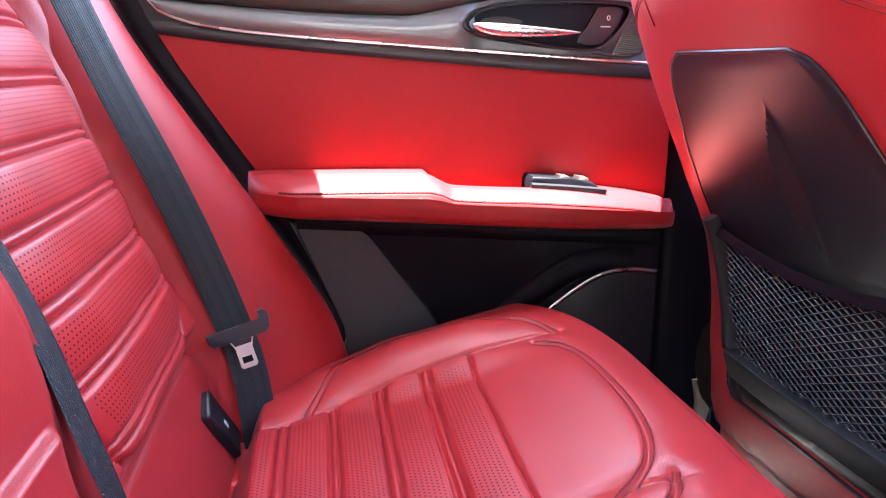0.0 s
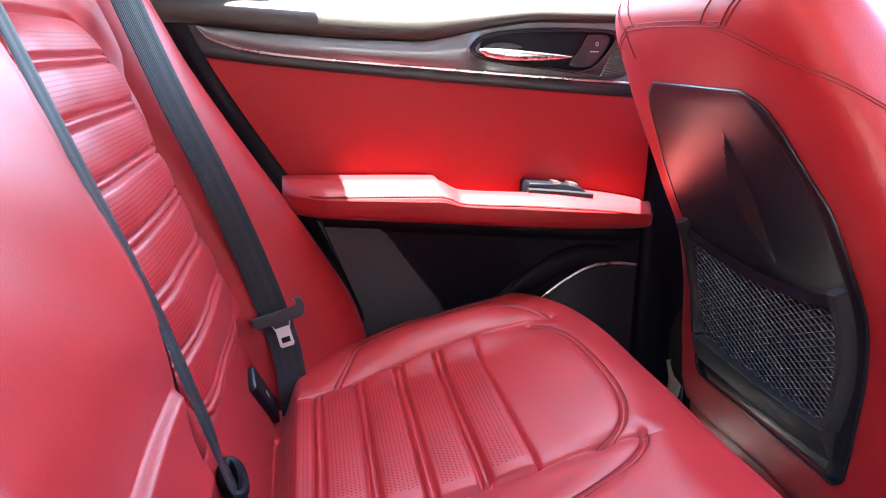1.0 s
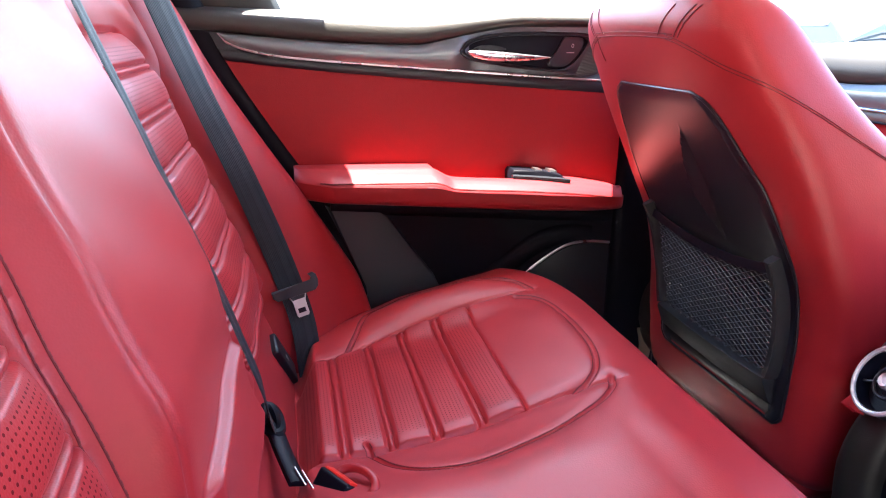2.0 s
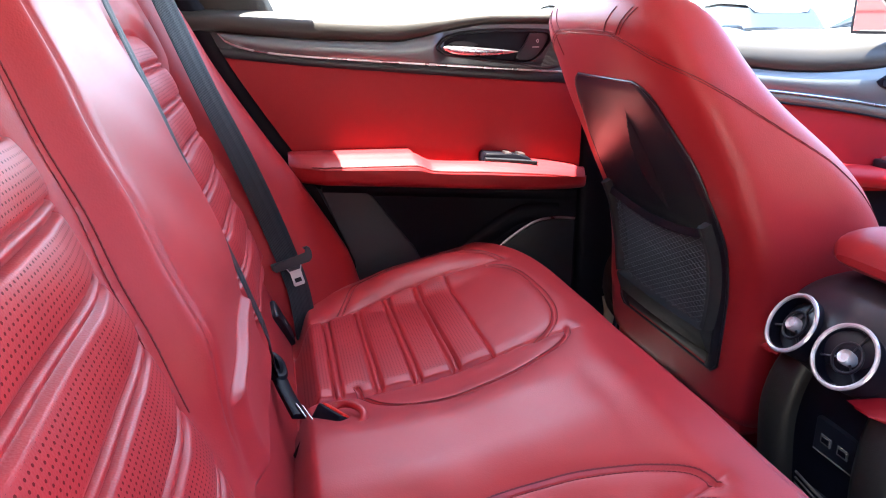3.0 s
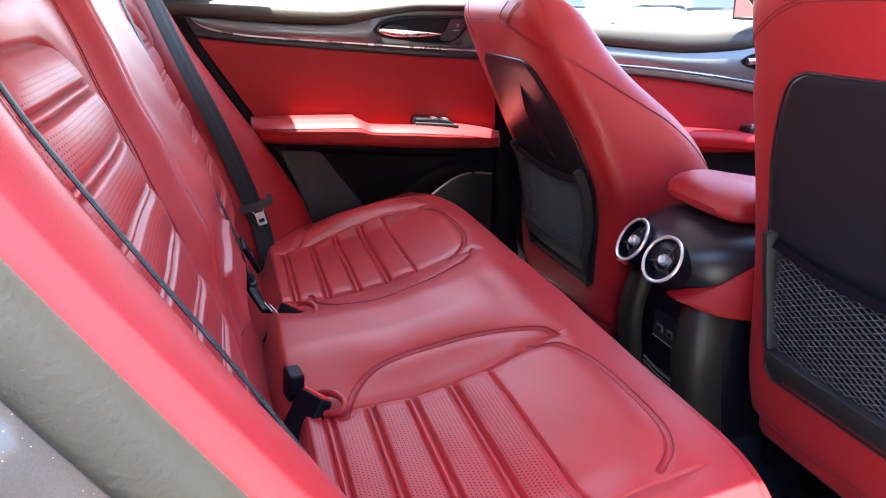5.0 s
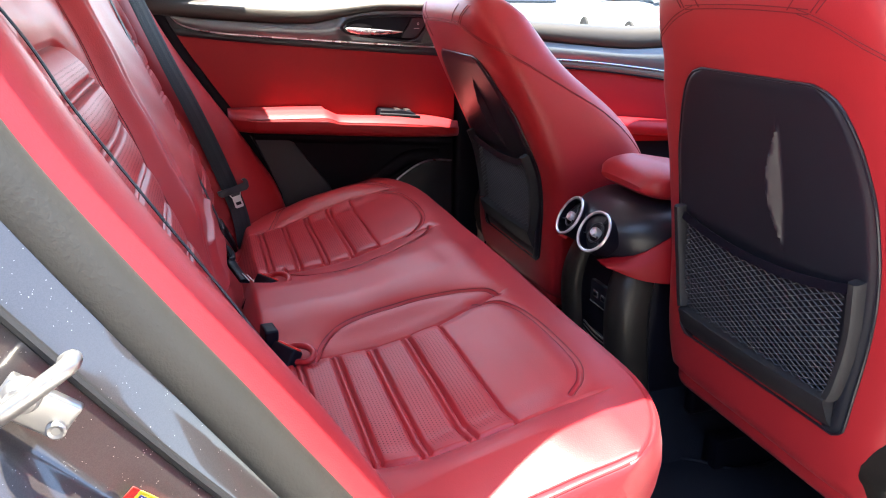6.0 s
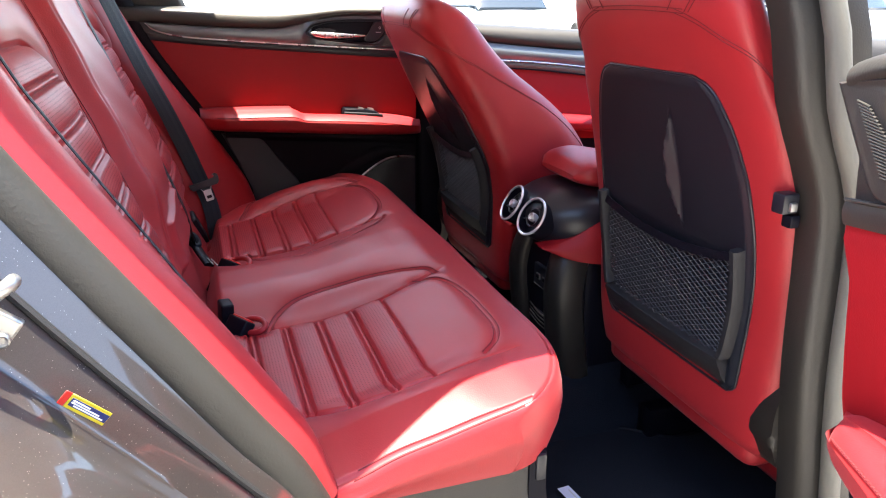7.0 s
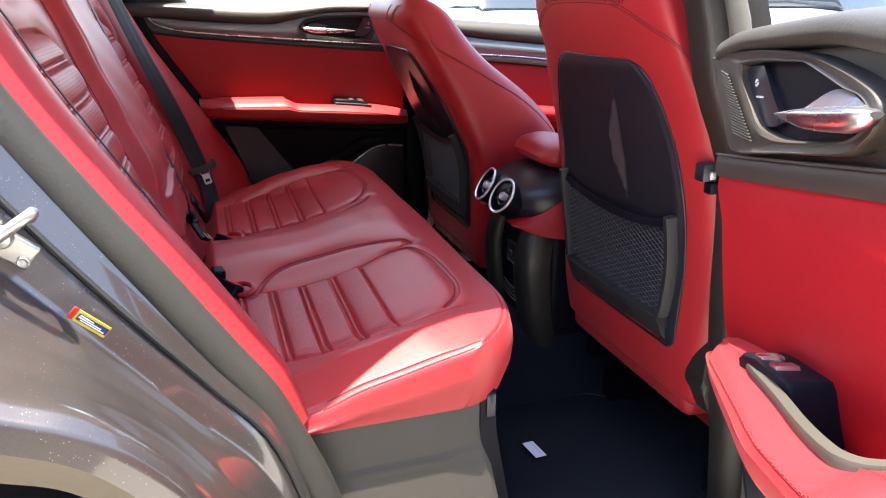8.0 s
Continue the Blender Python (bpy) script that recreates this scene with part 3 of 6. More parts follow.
def pad_half(s):
    return lerp_at([(-0.1, 0.140), (0.17, 0.140), (0.21, 0.138), (0.285, 0.130), (0.35, 0.120), (0.48, 0.114), (0.66, 0.114)], s)


def back_depth(s, y):
    a = np.abs(y)
    d = -0.020 * (1 - smooth((s - 0.070) / 0.022))
    d = d + groove(s - 0.066, 0.006, 0.004, 0.0, 1)
    ins = insert_inside(s, y)
    m = smooth(ins / 0.006)
    lane = (s / 0.052) % 1.0
    d = d + m * 0.0044 * np.sin(np.pi * lane) ** 0.5 + 0.008 * smooth(ins / 0.08)
    for k in range(2, 9):
        for o in (-0.0045, 0.0045):
            d = d - m * 0.0048 * np.exp(-((s - 0.052 * k - o) / 0.0019) ** 2)
        d = d + m * 0.0012 * np.exp(-((s - 0.052 * k) / 0.003) ** 2)
    d = d + groove(ins, 0.005, 0.003, 0.006, 0.016)
    d = d + 0.007 * smooth((-ins - 0.004) / 0.03) * smooth((a - 0.36) / 0.1) * smooth((s - 0.13) / 0.08)
    # raised middle pad, which folds down as an armrest
    w = pad_half(s)
    lift = 0.028 * smooth((s - 0.10) / 0.14)
    d = d + 0.012 * smooth((0.130 - a) / 0.03) * (1 - smooth((s - 0.158) / 0.009)) * smooth((s - 0.05) / 0.03)
    d = d + lift * (1 - smooth((a - w) / 0.030))
    d = d + groove(a - w, 0.0030, 0.0030, 0.0020, 0.010) * smooth((s - 0.12) / 0.05)
    d = d + groove(a - w - 0.032, 0.0040, 0.0030, 0.0, 1) * smooth((s - 0.20) / 0.05)
    d = d + 0.0015 * np.sin(s * 19 + 0.7) * np.sin(y * 15) + 0.0008 * np.sin(s * 57 + y * 39)
    return d


def build_backrest():
    e = thing("rear_seat_upright", (-0.33, 0, 0.62), "red leather rear backrest with ribbed perforated inserts", "car seat")
    s = np.r_[np.arange(-0.06, 0.06, 0.004), np.arange(0.06, 0.47, 0.0017), np.arange(0.47, 0.66, 0.0036)]
    y = np.arange(-0.50, 0.5001, 0.0032)
    S, Y = np.meshgrid(s, y, indexing="ij")
    D = back_depth(S, Y)
    D = D - 0.10 * (1 - np.sqrt(np.maximum(0, 1 - np.clip((S - 0.58) / 0.085, 0, 1) ** 2)))
    P = on_back(S, Y, D)
    UV = np.stack([Y, S], -1)
    c = insert_inside((S[:-1, :-1] + S[1:, 1:]) / 2, (Y[:-1, :-1] + Y[1:, 1:]) / 2) > 0
    body = part("backrest_body", sheet(P, UV, keep=~c), LEATHER, e, "", 70)
    half = Y[:-1, :-1] > 0
    for keep in (c & half, c & ~half):
        part("insert", sheet(P, UV, keep=keep, inset=insert_inside(S, Y)), PERFORATED, e, "ribbed perforated red leather insert", 70)
    for sg in MIRRORED:
        q = np.linspace(0.19, 0.60, 40)
        for o in (-0.027, -0.037):
            yy = sg * (pad_half(q) - o)
            part("stitching", stitches(on_back(q, yy, back_depth(q, yy) + 0.0003), BACK_OUT, 0.0060, 0.0046, 0.0012), THREAD, body)
            part("seam", tube(on_back(q, yy, back_depth(q, yy)), 0.0007, 6), THREAD, body)
        # the wing between the backrest and the door
        z = np.linspace(0.62 if sg > 0 else 0.662, 1.26, 90)
        xc = sill_line(z) + (-0.001 if sg > 0 else -0.020)
        prof = []
        xi = BACK_AT[0] - 0.385 * (z - 0.68) + 0.010
        for yy, w, dx in ((0.470, 0.0, -0.07), (0.480, 0.02, -0.035), (0.490, 0.10, -0.016), (0.51, 0.34, -0.007), (0.535, 0.64, 0.001), (0.56, 0.88, 0.002), (0.575, 0.975, 0.002), (0.586, 1.0, 0.0), (0.596, 1.0, -0.003), (0.608, 1.0, -0.010), (0.620, 1.0, -0.020), (0.629, 1.0, -0.031), (0.632, 1.0, -0.045), (0.632, 1.0, -0.12)):
            prof.append(np.stack([xi + (xc - xi) * w + dx, np.full_like(z, sg * yy), z], -1))
        part("side_wing", sheet(np.stack(prof, 1)), LEATHER, e, "plain red leather side wing", 80)
    return e


build_backrest()


# ---- belts and buckles ----
BELT = [(-0.0235, 0.0), (-0.020, 0.0007), (0.0, 0.0009), (0.020, 0.0007), (0.0235, 0.0), (0.020, -0.0007), (0.0, -0.0009), (-0.020, -0.0007)]


GUIDE = plastic("slate_plastic", (0.028, 0.034, 0.040), 0.5, 600, 0.2)


def belt_with_tongue(sg):
    e = thing("seat_belt", (-0.235, sg * 0.495, 0.65), "black seat belt webbing with a steel tongue, hanging over the backrest" if sg > 0 else "black seat belt webbing, narrowed below for the shaded gap along the wing", "seat belt", group="outer rear seat belts")
    pts = [(-0.455, 0.480, 1.29), (-0.403, 0.484, 1.15), (-0.380, 0.485, 1.086), (-0.352, 0.487, 1.011), (-0.320, 0.494, 0.93), (-0.288, 0.500, 0.84), (-0.257, 0.499, 0.744), (-0.243, 0.488, 0.69), (-0.236, 0.476, 0.62)]
    if sg < 0:     # on this side it hangs closer to the wing
        pts = [(float(sill_line(z)) - 0.019 - 0.10 * max(0, 0.97 - z), 0.553 - 0.25 * max(0, 0.8 - z), z) for x, y, z in pts]
    path = curve_points([(x, sg * y, z) for x, y, z in pts], 70)
    turn = smooth((path[:, 2:3] - 0.80) / 0.30)
    facing = np.array((0.45, -0.85, 0.25)) * (1 - turn) + np.array((0.72, -0.63, 0.29)) * turn
    # near webbing is thinned to a dark line for the shadowed gap
    part("webbing", swept(path, [(a * (0.86 if sg > 0 else 0.28), b) for a, b in BELT], (facing if sg > 0 else (0.93, 0.12, 0.36)), uv=True), WEBBING, e)
    if sg < 0:     # its tongue has slid down out of sight
        return e
    # slotted plastic bar, with the steel plate below it
    ax = Vector((0.93, 0.14, 0.22)).normalized()
    az = Vector((0.45, -0.85, 0.25))
    az = (az - ax * az.dot(ax)).normalized()
    ay = az.cross(ax)
    m = Matrix.Translation(Vector((-0.254, 0.497, 0.750)) + 0.008 * az) @ Matrix((ax, ay, az)).transposed().to_4x4()

    def lay(u, w, z):      # w: out from the webbing
        return m @ Vector((u, z, w))

    band = [(-0.034, 0.006), (-0.034, -0.003), (-0.029, -0.009), (0.027, -0.009), (0.033, -0.004), (0.035, 0.006), (0.034, 0.013), (0.030, 0.017), (0.023, 0.016), (0.025, 0.012), (0.027, 0.010), (0.025, 0.006)]
    part("tongue_bar", slab(band, lay, 0.003, 0.012, 0.0022, 2), GUIDE, e, "slate grey plastic belt guide")
    part("bar_root", slab([(-0.012, -0.007), (-0.009, -0.015), (0.009, -0.015), (0.012, -0.007)], lay, 0.0035, 0.009, 0.0015, 2), GUIDE, e)
    tip = [(-0.013, -0.009), (-0.0085, -0.018), (-0.0095, -0.038), (-0.0075, -0.041), (0.0075, -0.041), (0.0095, -0.038), (0.0085, -0.018), (0.013, -0.009), (0.010, -0.010), (0.006, -0.014), (-0.006, -0.014), (-0.010, -0.010)]
    plate = part("tongue_plate", slab(tip, lay, 0.006, 0.0085, 0.0006, 1), ZINC, e, "bare steel belt tongue")
    part("slot", slab([(-0.0055, -0.035), (0.0055, -0.035), (0.0055, -0.028), (-0.0055, -0.028)], lay, 0.008, 0.0092, 0.0004, 1), BLACK, plate, "dark slot")
    return e


for sg in MIRRORED:
    belt_with_tongue(sg)

e = thing("seat_belt", (-0.288, 0.15, 0.70), "black middle seat belt lying flat over the backrest", "seat belt")
# up the backrest, across, out from it
line = curve_points([(0.03, 0.190, -0.008), (0.06, 0.160, 0.001), (0.10, 0.138, 0.013), (0.15, 0.142, 0.016), (0.20, 0.153, 0.017), (0.26, 0.156, 0.018), (0.32, 0.151, 0.020), (0.38, 0.142, 0.024), (0.60, 0.128, 0.032)], 60)
part("webbing", swept(on_back(line[:, 0], line[:, 1], line[:, 2]), [(a * 0.62, b) for a, b in BELT], BACK_OUT, uv=True), WEBBING, e)
# its latch: a loop at the end of the webbing, a long flat link and two bright catches
link = curve_points([(-0.283, 0.188, 0.706), (-0.275, 0.160, 0.696), (-0.266, 0.128, 0.690), (-0.259, 0.106, 0.685)], 20)
bar = [(-0.009, -0.003), (-0.009, 0.002), (-0.006, 0.004), (0.006, 0.004), (0.009, 0.002), (0.009, -0.003)]
latch = part("latch_link", swept(link, bar, (0.45, -0.35, 0.82)), BLACK, e, "black plastic belt latch")
ang = np.linspace(0, 2 * math.pi, 28, endpoint=False)
loop = np.array((-0.284, 0.190, 0.710)) + np.cos(ang)[:, None] * np.array((0.007, 0.003, -0.001)) + np.sin(ang)[:, None] * np.array((-0.005, 0.016, 0.008))
part("latch_loop", tube(loop, 0.0062, 8, closed=True), BLACK, latch)
for k in (0.0, 0.007):
    part("catch", tube([(-0.262 + k, 0.122 - k, 0.694), (-0.252 + k, 0.098 - k, 0.688)], 0.0009, 6), STEEL, latch, "small steel catch")


def buckle(x, y, z, turn, lean, lying):
    e = thing("belt_buckle", (x, y, z - 0.03), "black belt buckle with a red release button in the cushion gap", "belt buckle", group="rear belt buckles")
    m = pose(x, y, z, lying, lean, turn)
    body = part("buckle_body", block(-0.010, 0.010, -0.023, 0.023, -0.055, 0.014, 0.004, 3, m), BLACK, e)
    part("button", block(-0.0055, 0.0065, -0.0205, 0.0205, 0.010, 0.0165, 0.002, 2, m), RED_PLASTIC, body, "red release button")
    return e


buckle(-0.224, -0.167, 0.674, 32, 37, 0)
buckle(-0.225, 0.102, 0.676, 32, 37, 0)
e = thing("belt_buckle", (-0.235, -0.10, 0.63), "black plastic buckle standing upright behind the cushion", "belt buckle", group="rear belt buckles")
part("buckle_body", block(-0.010, 0.010, -0.017, 0.017, -0.05, 0.034, 0.004, 3, pose(-0.242, -0.126, 0.668, 0, 4, 10)), BLACK, e)

# raised leather collars round the buckle slots
for x, y, z in ((-0.203, -0.170, 0.674), (-0.204, 0.098, 0.684)):
    ang = np.linspace(0, 2 * math.pi, 40, endpoint=False)
    loop = np.stack([x + 0.015 * np.cos(ang) - 0.010 * np.sin(ang), y + 0.024 * np.sin(ang), z + 0.001 + 0.006 * np.cos(ang)], -1)
    ob = part("buckle_collar", tube(loop, 0.0048, 10, closed=True), LEATHER, None)
    tagged(ob, "red leather collar round a buckle slot in the cushion", "seat trim", "buckle collars")


def anchor_cap(y, s, turn):
    """A flat oval cap lying up the recessed foot of the backrest."""
    at = on_back(s, y, -0.016)
    e = thing("anchor_cap", tuple(at), "black plastic child seat anchor cap in the seat gap", "anchor cap", group="anchor caps")
    m = Matrix.Translation(at) @ Matrix(((BACK_UP[0], 0, BACK_OUT[0]), (0, 1, 0), (BACK_UP[2], 0, BACK_OUT[2]))).to_4x4() @ pose(0, 0, 0, 0, 0, turn)
    body = part("cap_body", block(-0.038, 0.038, -0.020, 0.020, -0.010, 0.005, 0.005, 3, m), BLACK_SATIN, e)
    part("cap_mark", block(-0.006, 0.004, -0.003, 0.003, 0.0045, 0.0056, 0.0004, 1, m), GREY_INK, body, "small pale mark")


anchor_cap(0.452, -0.016, -22)
anchor_cap(-0.200, -0.012, 14)


# ---- front seats ----
def front_seat(yc, rear, front, label):
    """rear, front: x of the back and of the bolster's front edge by height."""
    e = thing("front_seat", (rear[0][1] + 0.15, yc, 0.33), label, "car seat", group="front seats")
    top = rear[-1][0]
    n, m = 60, 120
    zs = np.linspace(0.535, top, n)
    ang = np.linspace(0, 2 * math.pi, m, endpoint=False)
    c, s = np.cos(ang), np.sin(ang)
    W = lerp_at([(0.535, 0.195), (0.56, 0.212), (0.64, 0.228), (0.80, 0.240), (0.93, 0.238), (1.02, 0.226), (1.07, 0.208), (top - 0.045, 0.190), (top - 0.02, 0.172), (top - 0.006, 0.145), (top, 0.10)], zs)
    xr, xf = lerp_at(rear, zs), lerp_at(front, zs)
    cap = lerp_at([(0.535, 0.02), (0.56, 0.0), (top - 0.05, 0.0), (top - 0.02, 0.012), (top, 0.045)], zs)
    xr, xf = xr + cap, np.maximum(xf - cap, xr + cap + 0.02)
    round_rear = lerp_at([(0.535, 9.0), (0.86, 8.0), (0.95, 6.0), (top - 0.11, 3.8), (top, 2.8)], zs)
    round_front = lerp_at([(0.535, 4.0), (top - 0.10, 4.0), (top, 3.0)], zs)
    pw = np.where(c[None] > 0, 2 / round_rear[:, None], 2 / round_front[:, None])
    X = ((xr + xf) / 2)[:, None] - ((xf - xr) / 2)[:, None] * (np.sign(c)[None] * np.abs(c)[None] ** pw)
    Yv = yc + W[:, None] * (np.sign(s)[None] * np.abs(s)[None] ** pw)
    P = np.stack([X, Yv, np.broadcast_to(zs[:, None], X.shape)], -1)
    back = part("backrest", lofted(P), LEATHER, e, "", 60)

    def rear_at(y, z, out=0.0):
        # follows the rounded rear of the backrest
        r = np.interp(z, zs, xr)
        half = (np.interp(z, zs, xf) - r) / 2
        k = np.clip(np.abs(y - yc) / np.interp(z, zs, W), 0, 0.999)
        ex = np.interp(z, zs, round_rear)
        r = r + half * (1 - (1 - k ** ex) ** (1 / ex))
        return np.stack([r - out, y + 0 * r, np.broadcast_to(z, np.shape(r))], -1)

    # hard black panel, let into the leather
    yq, kn = (yc, 1.0) if top > 1.17 else (yc - 0.012, 0.93)
    z0, zt = (0.634, 1.068) if top > 1.17 else (0.620, 1.043)
    zp = np.linspace(z0, zt, 70)
    Hw = lerp_at([(z0, 0.152), (z0 + 0.012, 0.166), (0.70, 0.172), (0.85, 0.184), (0.93, 0.178), (zt - 0.07, 0.160), (zt - 0.03, 0.141), (zt - 0.012, 0.126), (zt - 0.004, 0.112), (zt, 0.098)], zp) * kn
    a = np.linspace(-1, 1, 141)
    Yp = yq + Hw[:, None] * a[None]
    Zp = np.broadcast_to(zp[:, None], Yp.shape)
    rim = smooth((1 - np.abs(a))[None] * Hw[:, None] / 0.012) * smooth((zp - z0) / 0.010)[:, None] * smooth((zt - zp) / 0.012)[:, None]
    low = smooth((0.845 - Zp) / 0.02) * smooth((Hw[:, None] * (1 - np.abs(a))[None] - 0.016) / 0.008)
    # one lens-shaped crease down the upper part
    mid = yq + 0.012 * np.sin((Zp - 0.84) / 0.2 * math.pi) - 0.046
    t = np.clip((Zp - 0.845) / (zt - 0.045 - 0.845), 0, 1)
    wid = 0.012 * np.sin(np.pi * t) ** 1.2 + 1e-4
    off = (Yp - mid) / wid
    crease = 0.015 * np.sin(np.pi * t) * np.clip(1 - np.abs(off - 0.45) * np.where(off > 0.45, 1.8, 0.69), 0, 1)
    out = 0.002 + 0.004 * rim - 0.004 * low + crease
    Pp = rear_at(Yp, Zp, out)
    panel = part("back_panel", sheet(Pp), BLACK_SATIN, e, "satin black hard panel with a creased middle", 50)
    edge = np.concatenate([np.stack([yq - Hw, zp], -1), np.stack([yq + Hw, zp], -1)[::-1]])
    part("panel_rim", tube(rear_at(edge[:, 0], edge[:, 1], 0.0015), 0.0021, 8, closed=True), BLACK_SATIN, panel)
    # map pocket: a frame up both sides, a deep sloping band along the bottom, and a net
    zb, zu = 0.684, 0.853
    side_bar = [(-0.007, -0.014), (-0.007, 0.006), (-0.004, 0.010), (0.004, 0.010), (0.007, 0.006), (0.007, -0.014)]
    for sg in MIRRORED:
        q = curve_points([(0.166 * kn * sg + yq, zu), (0.164 * kn * sg + yq, 0.78), (0.154 * kn * sg + yq, 0.71), (0.148 * kn * sg + yq, 0.688)], 18)
        part("pocket_upright", swept(rear_at(q[:, 0], q[:, 1], 0.012), side_bar, (-1, 0, 0.1)), CHARCOAL, panel)
    yb = np.linspace(-0.154, 0.154, 41)
    dip = -0.006 * (1 - (yb / 0.154) ** 2)
    rows_b = [rear_at(yq + yb * kn * k, zb + dz_ + dip * 0.6, o) for dz_, o, k in ((-0.038, -0.004, 0.99), (-0.038, 0.006, 0.99), (-0.030, 0.012, 0.98), (-0.004, 0.022, 0.965), (0.001, 0.022, 0.96), (0.003, 0.018, 0.96), (0.003, -0.004, 0.96))]
    part("pocket_base", lofted(np.stack(rows_b, 1)), CHARCOAL, panel)

    def net_top(y):
        return 0.838 - 0.020 * (1 - ((y - yq) / 0.155) ** 2)

    verts, faces = [], []

    def cord(p, q, r=0.0010):
        p, q = np.array(p), np.array(q)
        d = (q - p) / (np.linalg.norm(q - p) + 1e-9)
        sd = np.cross(d, (1, 0, 0))
        k = len(verts)
        for w in (p, q):
            verts.extend([w + sd * r, w + np.array((-r * 0.9, 0, 0)), w - sd * r])
        faces.extend([(k, k + 1, k + 4, k + 3), (k + 1, k + 2, k + 5, k + 4)])

    def net_at(y, z):
        return rear_at(np.float64(y), np.float64(z), 0.009 + 0.006 * math.sin(math.pi * min(1, max(0, (z - zb) / 0.17))))

    dy, dz = 0.0176, 0.0043
    rows = int((0.85 - zb) / dz)
    for i in range(rows):
        z = zb + i * dz
        for j in range(-10, 11):
            y = yq + (j + 0.5 * (i % 2)) * dy
            hw = kn * (0.146 + 0.012 * min(1, (z - zb) / 0.08))
            for z2, y2 in ((z + dz, y + dy / 2), (z + dz, y - dy / 2)):
                if abs(y - yq) < hw and abs(y2 - yq) < hw and z2 < net_top(y):
                    cord(net_at(y, z), net_at(y2, z2))
    part("pocket_net", from_arrays(verts, faces), NET, panel, "stretchy black diamond net", 0)
    yy = np.linspace(yq - 0.156 * kn, yq + 0.156 * kn, 30)
    part("net_band", swept(np.array([rear_at(v, net_top(v) + 0.002, 0.014) for v in yy]), [(-0.006, -0.001), (-0.006, 0.001), (0.006, 0.001), (0.006, -0.001)], (-1, 0, 0.2)), BLACK, panel)
    # double seams: across below the head, on round the shoulders and down to the bolster edge
    zc = top - 0.056
    q = np.linspace(0, 1, 70)
    for sg in MIRRORED:
        zz = (zc - 0.003) * (1 - q) + 0.84 * q
        ff = lerp_at([(0.84, 0.90), (zc - 0.166, 0.77), (zc - 0.119, 0.62), (zc - 0.087, 0.48), (zc - 0.060, 0.30), (zc - 0.033, 0.09), (zc - 0.014, 0.035), (zc - 0.003, 0.012)], zz)
        cc = np.abs(1 - 2 * ff)
        ex = np.where(ff < 0.5, np.interp(zz, zs, round_rear), np.interp(zz, zs, round_front))
        for o in (-0.0025, 0.0025):
            w2 = np.interp(zz + o, zs, W) * np.maximum(0, 1 - cc ** ex) ** (1 / ex)
            x2 = np.interp(zz + o, zs, xr) * (1 - ff) + np.interp(zz + o, zs, xf) * ff
            line = np.stack([x2 - 0.0004 * (1 - ff), yc + sg * (w2 + 0.0005), zz + o], -1)
            part("seam", tube(line, 0.0004, 6), THREAD, back)
            part("stitching", stitches(line, np.stack([-(1 - ff), sg + 0 * ff, 0.1 + 0 * ff], -1)), THREAD, back)
    yy = np.linspace(-0.105, 0.105, 40)
    for o in (0.0025, -0.0025):
        part("seam", tube(rear_at(yc + yy, zc - 0.28 * yy ** 2 + o, 0.0004), 0.0006, 6), THREAD, back)
    if yc > 0:
        part("seam", tube(rear_at(yc + 0.105 + 0 * q[:20], zc - 0.004 - 0.034 * np.linspace(0, 1, 20), 0.0004), 0.0007, 6), THREAD, back)
    for sg in MIRRORED:
        for a, b in ((0.076, 0.104), (0.108, 0.138), (0.115, 0.146)):
            q = np.linspace(0, 1, 20)
            zq = zc - 0.28 * a * a + (top - 0.022 - zc) * q
            part("seam", tube(rear_at(yc + sg * (a + (b - a) * q), zq, 0.0004), 0.0007, 6), THREAD, back)
    # lower apron, cushion edge, side shield
    x0 = rear[0][1]
    part("apron", block(x0 + 0.006, x0 + 0.12, yc - 0.195, yc + 0.195, 0.515, 0.60, 0.03, 4), LEATHER, e, "lower red leather apron")
    part("seat_base", block(x0 + 0.10, x0 + 0.58, yc - 0.20, yc + 0.20, 0.44, 0.56, 0.04, 4), LEATHER, e)
    for sg in MIRRORED:
        part("side_shield", block(x0 + 0.07, x0 + 0.40, yc + sg * 0.225 - 0.014, yc + sg * 0.225 + 0.014, 0.42, 0.585, 0.012, 3), BLACK, e, "dark plastic recliner shield")
        part("seat_rail", block(x0 + 0.09, x0 + 0.50, yc + sg * 0.17 - 0.02, yc + sg * 0.17 + 0.02, 0.335, 0.40, 0.006, 2), BLACK, e)
        part("headrest_post", tube([(rear[-1][1] + 0.075, yc + sg * 0.05, top - 0.02), (rear[-1][1] + 0.045, yc + sg * 0.05, top + 0.09)], 0.006, 10), CHROME, e, "chrome headrest post")
    so = 1 if yc > 0 else -1
    shape = curve_points([(0.0, 0.60), (0.002, 0.65), (0.018, 0.685), (0.045, 0.70), (0.10, 0.69), (0.13, 0.62), (0.10, 0.545), (0.03, 0.545), (0.0, 0.60)], 40)[:-1]
    part("recliner_cover", slab([(x0 - 0.006 + a, b) for a, b in shape], lambda u, w, z: Vector((u, yc + so * w, z)), 0.195, 0.236, 0.012, 3), PILLAR_TRIM, e, "dark grey recliner cover")
    hx = rear[-1][1] + 0.045
    part("headrest", block(hx - 0.045, hx + 0.05, yc - 0.125, yc + 0.125, top + 0.06, top + 0.21, 0.04, 5), LEATHER, e)
    return e


